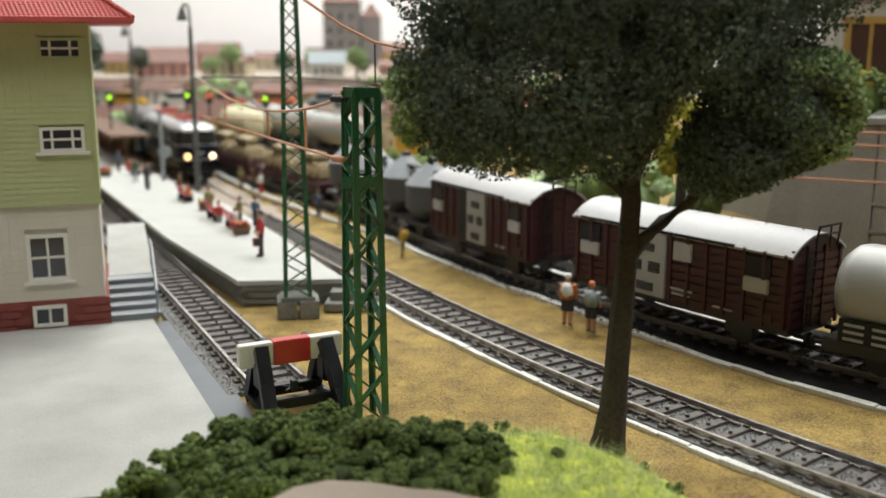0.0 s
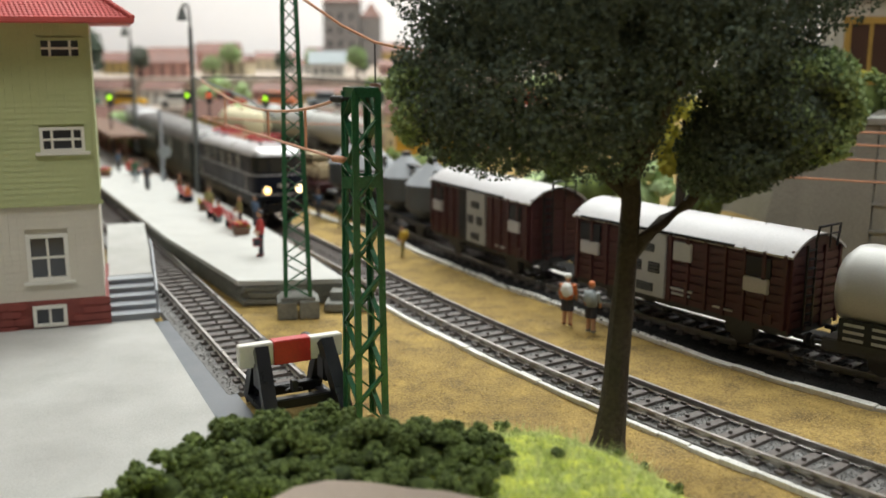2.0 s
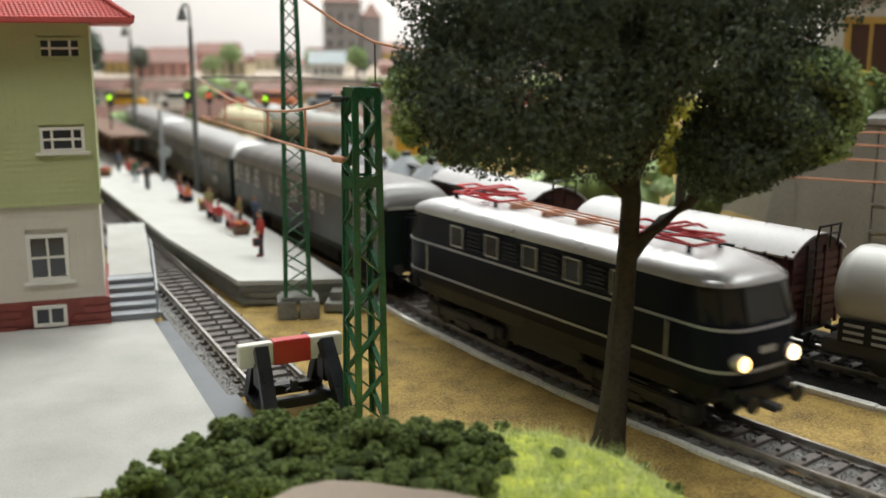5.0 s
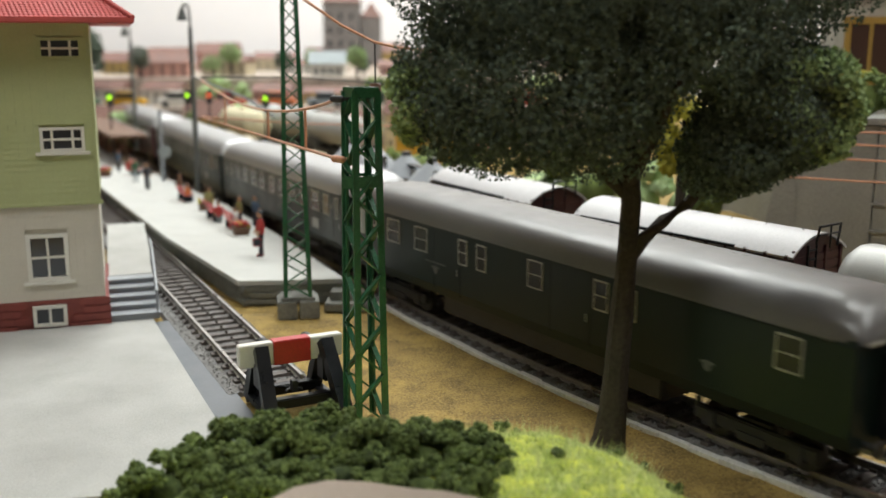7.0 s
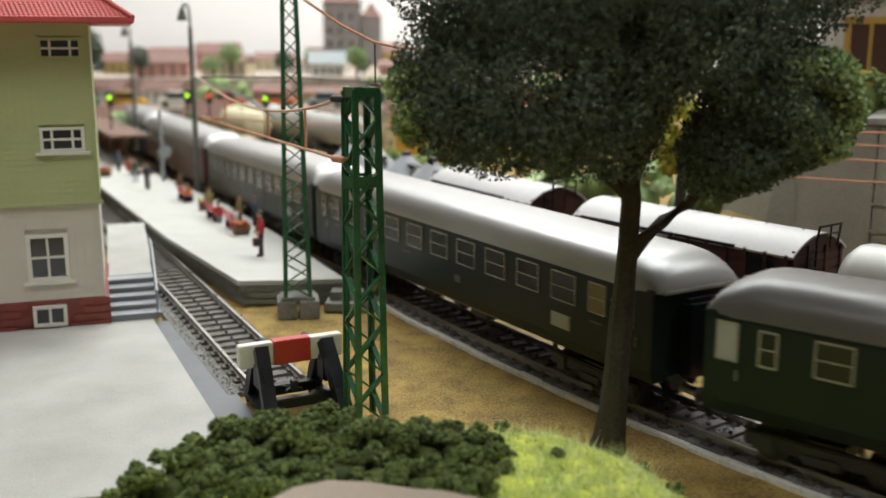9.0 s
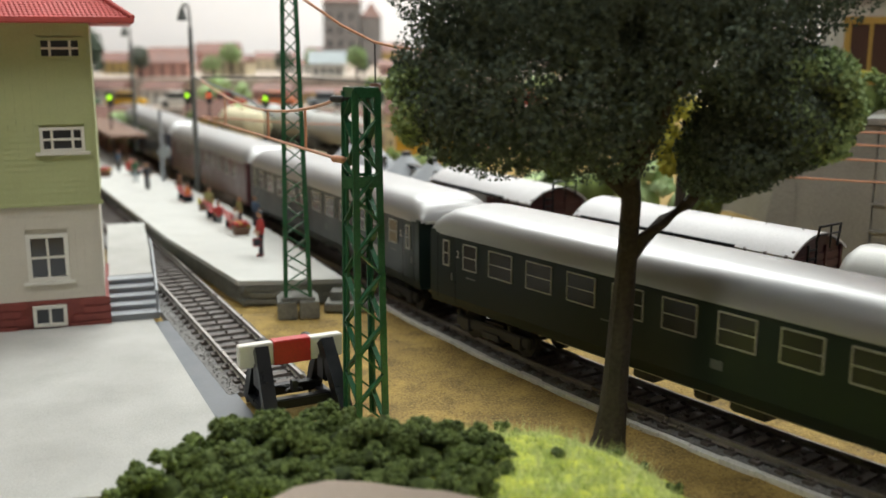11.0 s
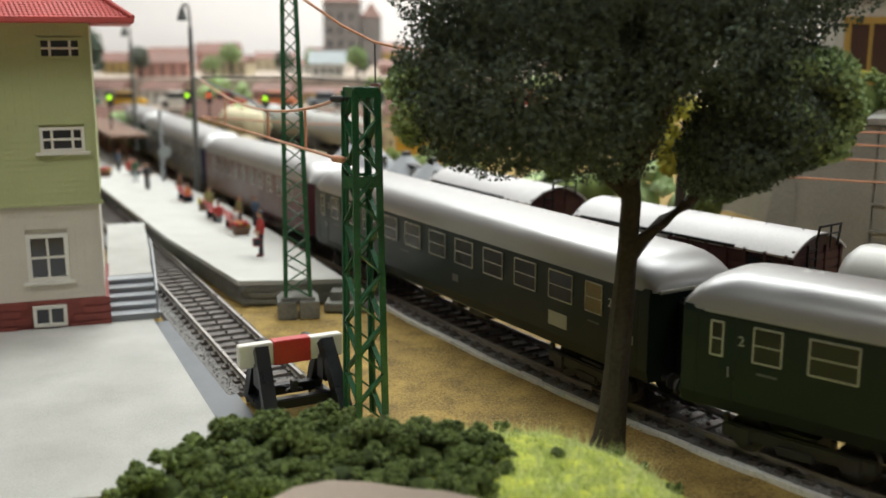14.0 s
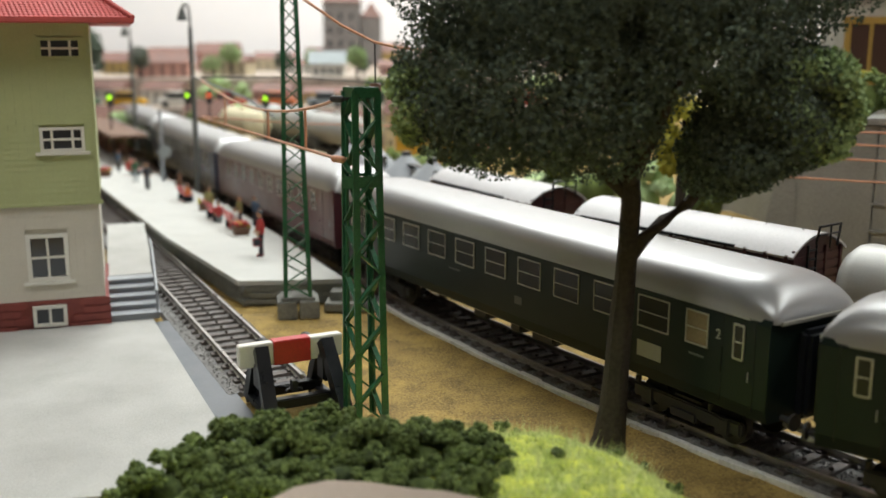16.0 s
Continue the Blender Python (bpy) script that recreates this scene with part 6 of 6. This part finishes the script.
def platform_sign():
    th = thing("platform_sign", -234, 822, 12, 0, "grey post with a pale round sign plate", "sign")
    part("post", rod(bmesh.new(), (0, 0, 0), (0, 0, 58), 1.8, 1.4, 8), GREYPLASTIC, th)
    part("sign_plate", rod(bmesh.new(), (3, -2, 24), (3, -3, 24), 5.5, 5.5, 18), FIG["grey"], th, "pale blue-grey round plate")


platform_sign()


def canopy():
    th = thing("platform_canopy", -281, 930, 12, 116.5, "low platform canopy with a pale edge and dark underside", "canopy")
    part("roof_deck", box(bmesh.new(), 0, -4, 25, 330, 30, 28, 0.6), FIG["brown"], th)
    part("fascia", box(bmesh.new(), -0.8, -5, 24.4, 330, -4, 29.5, 0.2), SLAB, th, "pale fascia board")
    for k in range(6):
        part("post", box(bmesh.new(), 20 + k * 60, 12, 0, 23 + k * 60, 15, 25, 0.3), FIG["brown"], th)


canopy()

GREENLIGHT = glow("green_signal_light", (0.46, 1.0, 0.03), 1.35)
REDLIGHT = glow("red_signal_light", (1.0, 0.14, 0.06), 0.8)


def signal(x, y, top, mat, label):
    th = thing("railway_signal", x, y, 0, 0, label, "signal", "light signals")
    part("post", rod(bmesh.new(), (0, 0, 0), (0, 0, top - 6), 1.3, 1.0, 8), UNDER, th)
    part("signal_head", box(bmesh.new(), -3.2, 0, top - 9, 3.2, 4, top + 5, 1.0), UNDER, th, "black signal head")
    part("light", rod(bmesh.new(), (0, -0.6, top), (0, 0.2, top), 2.2, 2.2, 18), mat, th, "glowing signal lens")


signal(-256, 1000, 73, GREENLIGHT, "black light signal showing green")
signal(-178, 1000, 70, GREENLIGHT, "black light signal showing green")
signal(-334, 1000, 71, GREENLIGHT, "black light signal showing green")
signal(-252, 1075, 69, REDLIGHT, "black light signal showing red")


# ---- the far yard and town ----
def offset_line(line, lat):
    return Line([(line.at(s).x + math.sin(radians(line.turn(s))) * lat, line.at(s).y - math.cos(radians(line.turn(s))) * lat) for s in range(40, 1300, 105)])


YARD_A, YARD_B = offset_line(FREIGHT, -62), offset_line(FREIGHT, -118)
track(YARD_A, 0, 900, "yard track behind the freight train", pitch=14)
track(YARD_B, 0, 900, "yard track behind the freight train", pitch=14)
CREAMTANK = material("cream_tank", (0.62, 0.56, 0.38), 0.5, vary=0.1, grain=1, blotch=14, bump=0.05)
ta = place_on(YARD_A, 560, tank_wagon("tank_wagon", CREAMTANK, "cream tank wagon in the yard"))
for s in (445, 330, 215):
    place_on(YARD_A, s, copy_thing(ta, Matrix.Identity(4)))
tb = place_on(YARD_B, 700, tank_wagon("tank_wagon", TANK, "silver tank wagon in the yard"))
for s in (580, 460, 340, 220):
    place_on(YARD_B, s, copy_thing(tb, Matrix.Identity(4)))
BUSYELLOW = material("yellow_coachwork", (0.62, 0.36, 0.03), 0.4, vary=0.1, grain=1, blotch=14, bump=0.03)


def railbus(x, y, rz):
    th = thing("railbus", x, y, 0, rz, "yellow railbus standing in the yard", "railbus")
    part("body", box(bmesh.new(), -60, -15, 8, 60, 15, 34, 2), BUSYELLOW, th)
    part("roof", box(bmesh.new(), -59, -14, 34, 59, 14, 40, 3), SILVER, th)
    for k in range(7):
        part("window", box(bmesh.new(), -52 + k * 15, -15.4, 21, -41 + k * 15, -14.6, 31), COACHGLASS, th)
    for e in (-36, 36):
        wheelset(th, e)


railbus(-10, 1010, 118)


def town_house(x, y, z, w, d, h, wall, label, rz=0):
    th = thing("house", x, y, z, rz, label, "house", "far town houses")
    part("wall", box(bmesh.new(), -w / 2, -d / 2, -2, w / 2, d / 2, h), wall, th)
    part("roof", bmesh_gable(-w / 2 - 2, -d / 2 - 2, w / 2 + 2, d / 2 + 2, h, h * 0.55), TOWNROOF, th, "red-brown tiled roof")
    n = max(int(w / 12), 2)
    for r in range(2):
        for k in range(n):
            wx = -w / 2 + (k + 0.5) * w / n
            wz = h * (0.25 + 0.42 * r)
            part("window", box(bmesh.new(), wx - 2, -d / 2 - 0.5, wz - 2.5, wx + 2, -d / 2 + 0.3, wz + 2.5), WINGLASS, th)


def bmesh_gable(x0, y0, x1, y1, z, h):
    bm = bmesh.new()
    ym = (y0 + y1) / 2
    a = [bm.verts.new(v) for v in ((x0, y0, z), (x1, y0, z), (x1, y1, z), (x0, y1, z), (x0, ym, z + h), (x1, ym, z + h))]
    for f in ((3, 2, 1, 0), (0, 1, 5, 4), (1, 2, 5), (2, 3, 4, 5), (3, 0, 4)):
        bm.faces.new([a[k] for k in f])
    return bm


TOWNROOF = material("weathered_red_roof", (0.20, 0.105, 0.085), 0.7, vary=0.25, grain=2, blotch=20, bump=0.3)
ROCK = material("brown_rock", (0.36, 0.30, 0.25), 0.9, vary=0.4, grain=4, blotch=30, bump=0.6)
PLASTER = [material("plaster_" + n, c, 0.8, vary=0.1, grain=2, blotch=20, bump=0.1) for n, c in (("cream", (0.55, 0.48, 0.34)), ("white", (0.62, 0.6, 0.56)), ("ochre", (0.46, 0.33, 0.12)), ("pink", (0.45, 0.24, 0.2)))]
slab("town_terrace", [(-1300, 1330), (300, 1330), (300, 2400), (-1300, 2400)], -2, 78, ROCK, "raised rocky terrace carrying the far town", "terrace")
slab("line_embankment", [(-1000, 1215), (260, 1215), (260, 1329.5), (-1000, 1329.5)], -2, 46, ROCK, "embankment of an elevated far line", "embankment")
rng_town = random.Random(77)
spots = [(-640 + 84 * k + rng_town.uniform(-12, 12), 1390 + 70 * (k % 3) + rng_town.uniform(-15, 15)) for k in range(11)]
for k, (hx, hy) in enumerate(spots):
    if -215 < hx < -90:
        continue
    town_house(hx, hy, 78, rng_town.uniform(52, 74), 36, rng_town.uniform(13, 20), PLASTER[k % 4], "small plastered house with a red-brown roof", rng_town.uniform(-14, 14))
for k in range(7):
    town_house(-560 + 92 * k, 1690 + 30 * (k % 2), 78, 70, 40, 20 + 5 * (k % 3), PLASTER[(k + 1) % 4], "small plastered house with a red-brown roof", rng_town.uniform(-10, 10))


def blue_house():
    th = thing("house", -159, 1385, 78, 5, "white house with a pale blue roof", "house")
    part("wall", box(bmesh.new(), -23, -15, -2, 23, 15, 18), PLASTER[1], th)
    part("roof", bmesh_gable(-26, -18, 26, 18, 18, 17), FIG["grey"], th, "pale blue-grey roof")
    for k in range(4):
        part("window", box(bmesh.new(), -18 + k * 10, -15.5, 5, -13 + k * 10, -14.7, 12), WINGLASS, th)


blue_house()


def castle():
    th = thing("castle", -160, 1700, 78, 0, "grey stone castle with towers on a hill above the town", "castle")
    part("rock", limb(bmesh.new(), [(0, 0, -4), (2, 0, 10), (4, 0, 18)], [86, 70, 56], 16, 9), ROCK, th)
    part("keep", box(bmesh.new(), -38, -25, 10, 22, 25, 112, 1.5), STUCCODARK, th)
    part("roof", bmesh_hip(-41, -28, 25, 28, 112, 26), TOWNROOF, th)
    part("tower", box(bmesh.new(), 24, -16, 10, 56, 16, 88, 1.5), STUCCODARK, th)
    part("tower_roof", rod(bmesh.new(), (40, 0, 88), (40, 0, 112), 24, 1, 4), TOWNROOF, th)
    for r in range(3):
        for k in range(3):
            part("window", box(bmesh.new(), -30 + k * 18, -25.6, 40 + r * 22, -25 + k * 18, -24.6, 49 + r * 22), WINGLASS, th)


STUCCODARK = material("grey_castle_stone", (0.23, 0.215, 0.21), 0.85, vary=0.2, grain=3, blotch=20, bump=0.3)
castle()


def parked_car(x, y, z, rz, mat, label):
    th = thing("car", x, y, z, rz, label, "car", "far parked cars")
    part("body", box(bmesh.new(), -25, -10, 3, 25, 10, 11, 2.5), mat, th, smooth=True)
    part("cabin", box(bmesh.new(), -15, -9, 10.5, 12, 9, 18, 3), WINGLASS, th, smooth=True)
    part("roof", box(bmesh.new(), -12, -8, 17.6, 9, 8, 19, 0.6), mat, th)
    for wx in (-15, 15):
        for wy in (-9.5, 9.5):
            part("wheel", rod(bmesh.new(), (wx, wy - 1, 4), (wx, wy + 1, 4), 4, 4, 14), UNDER, th)


CARS = [(FIG["red"], "red"), (PLASTER[1], "white"), (BUSYELLOW, "yellow"), (FIG["green"], "green"), (FIG["grey"], "grey"), (FIG["orange"], "orange")]
for k in range(13):
    mat, word = CARS[(k * 5) % 6]
    parked_car(-640 + 62 * k, 1236 + 8 * (k % 2), 46, 8 - 4 * (k % 5), mat, "blurred " + word + " model car on the far embankment")
for k in range(9):
    foam_bush("bush", [(-560 + 66 * k, 1150 + 30 * (k % 3), 14 + 8 * (k % 2), 26, 26)], 60, LEAFLIGHT if k % 2 else BUSH, "blurred green bush below the far line", 80 + k, (4, 8), "far bushes")
for k, (hx, hy, hh) in enumerate([(-520, 1190, 40), (-388, 1170, 34), (-280, 1185, 38), (-120, 1180, 30), (-40, 1160, 44), (40, 1190, 36)]):
    town_house(hx, hy, 0, 48, 34, hh, PLASTER[(k * 3) % 4], "small plastered lineside house with a red-brown roof", 8 - 5 * k)
rng_row = random.Random(31)
for k in range(12):
    hx = -640 + 70 * k
    if k % 3 == 2:
        foam_bush("bush", [(hx, 1300, 56, 22, 20), (hx + 26, 1306, 52, 16, 15)], 60, LEAFLIGHT if k % 2 else BUSH, "blurred green bush on the far embankment", 140 + k, (4, 8), "far bushes")
    else:
        town_house(hx, 1300, 46, rng_row.uniform(38, 58), 30, rng_row.uniform(14, 22), PLASTER[(k * 3 + k // 4) % 4], "small plastered house on the far embankment", rng_row.uniform(-16, 16))
for k in range(6):
    small_tree("tree", -600 + 97 * k, 1345, 78, 30 + 6 * (k % 3), 14, LEAFLIGHT if k % 2 else LEAF, "small round tree in the far town", 120 + k)
foam_bush("bush", [(96, 610, 34, 22, 20), (72, 640, 30, 20, 18)], 110, BUSH, "green foam hedge behind the goods wagons", 66, (2.5, 5))
foam_bush("bush", [(138, 560, 32, 16, 18), (120, 585, 32, 18, 18)], 110, LEAFLIGHT, "pale green foam hedge behind the goods wagons", 67, (2.5, 5))


# ---- the train runs in and slows down ----
def motions():
    front = [(0.0, -131.7), (0.5, -71.8), (1.0, -8.5), (1.5, 58.0), (2.0, 126), (2.5, 197), (3.0, 268.5), (3.5, 339.5), (4.0, 413.5), (4.5, 483), (5.0, 551),
             (5.5, 617), (6.0, 680), (6.5, 739.5), (7.0, 797.5), (7.5, 853.5), (8.0, 910), (8.5, 968), (9.0, 1023), (9.5, 1066), (10.0, 1101), (10.5, 1130),
             (11.0, 1158), (11.5, 1184.5), (12.0, 1212.5), (12.5, 1238.5), (13.0, 1261.5), (13.5, 1281), (14.0, 1297.5), (14.5, 1311.5), (15.0, 1323), (15.5, 1333), (16.0, 1341)]
    for th, back, half_base in ((loco, 95, 50), (coach_1, 346.5, 104), (coach_2, 634, 98), (coach_3, 910, 98), (coach_4, 1193, 98), (coach_5, 1473, 98), (coach_6, 1753, 98)):
        rows = []
        for t, f in front:
            a, b = MAIN.at(f - back - half_base), MAIN.at(f - back + half_base)
            m = (a + b) / 2
            za, zb = rise(f - back - half_base), rise(f - back + half_base)
            slope = -math.degrees(math.atan2(zb - za, 2 * half_base))
            rows.append((t, pose(m.x * S, m.y * S, (4.5 + (za + zb) / 2) * S, 0, slope, math.degrees(math.atan2(b.y - a.y, b.x - a.x)))))
        walk(th, rows)


motions()
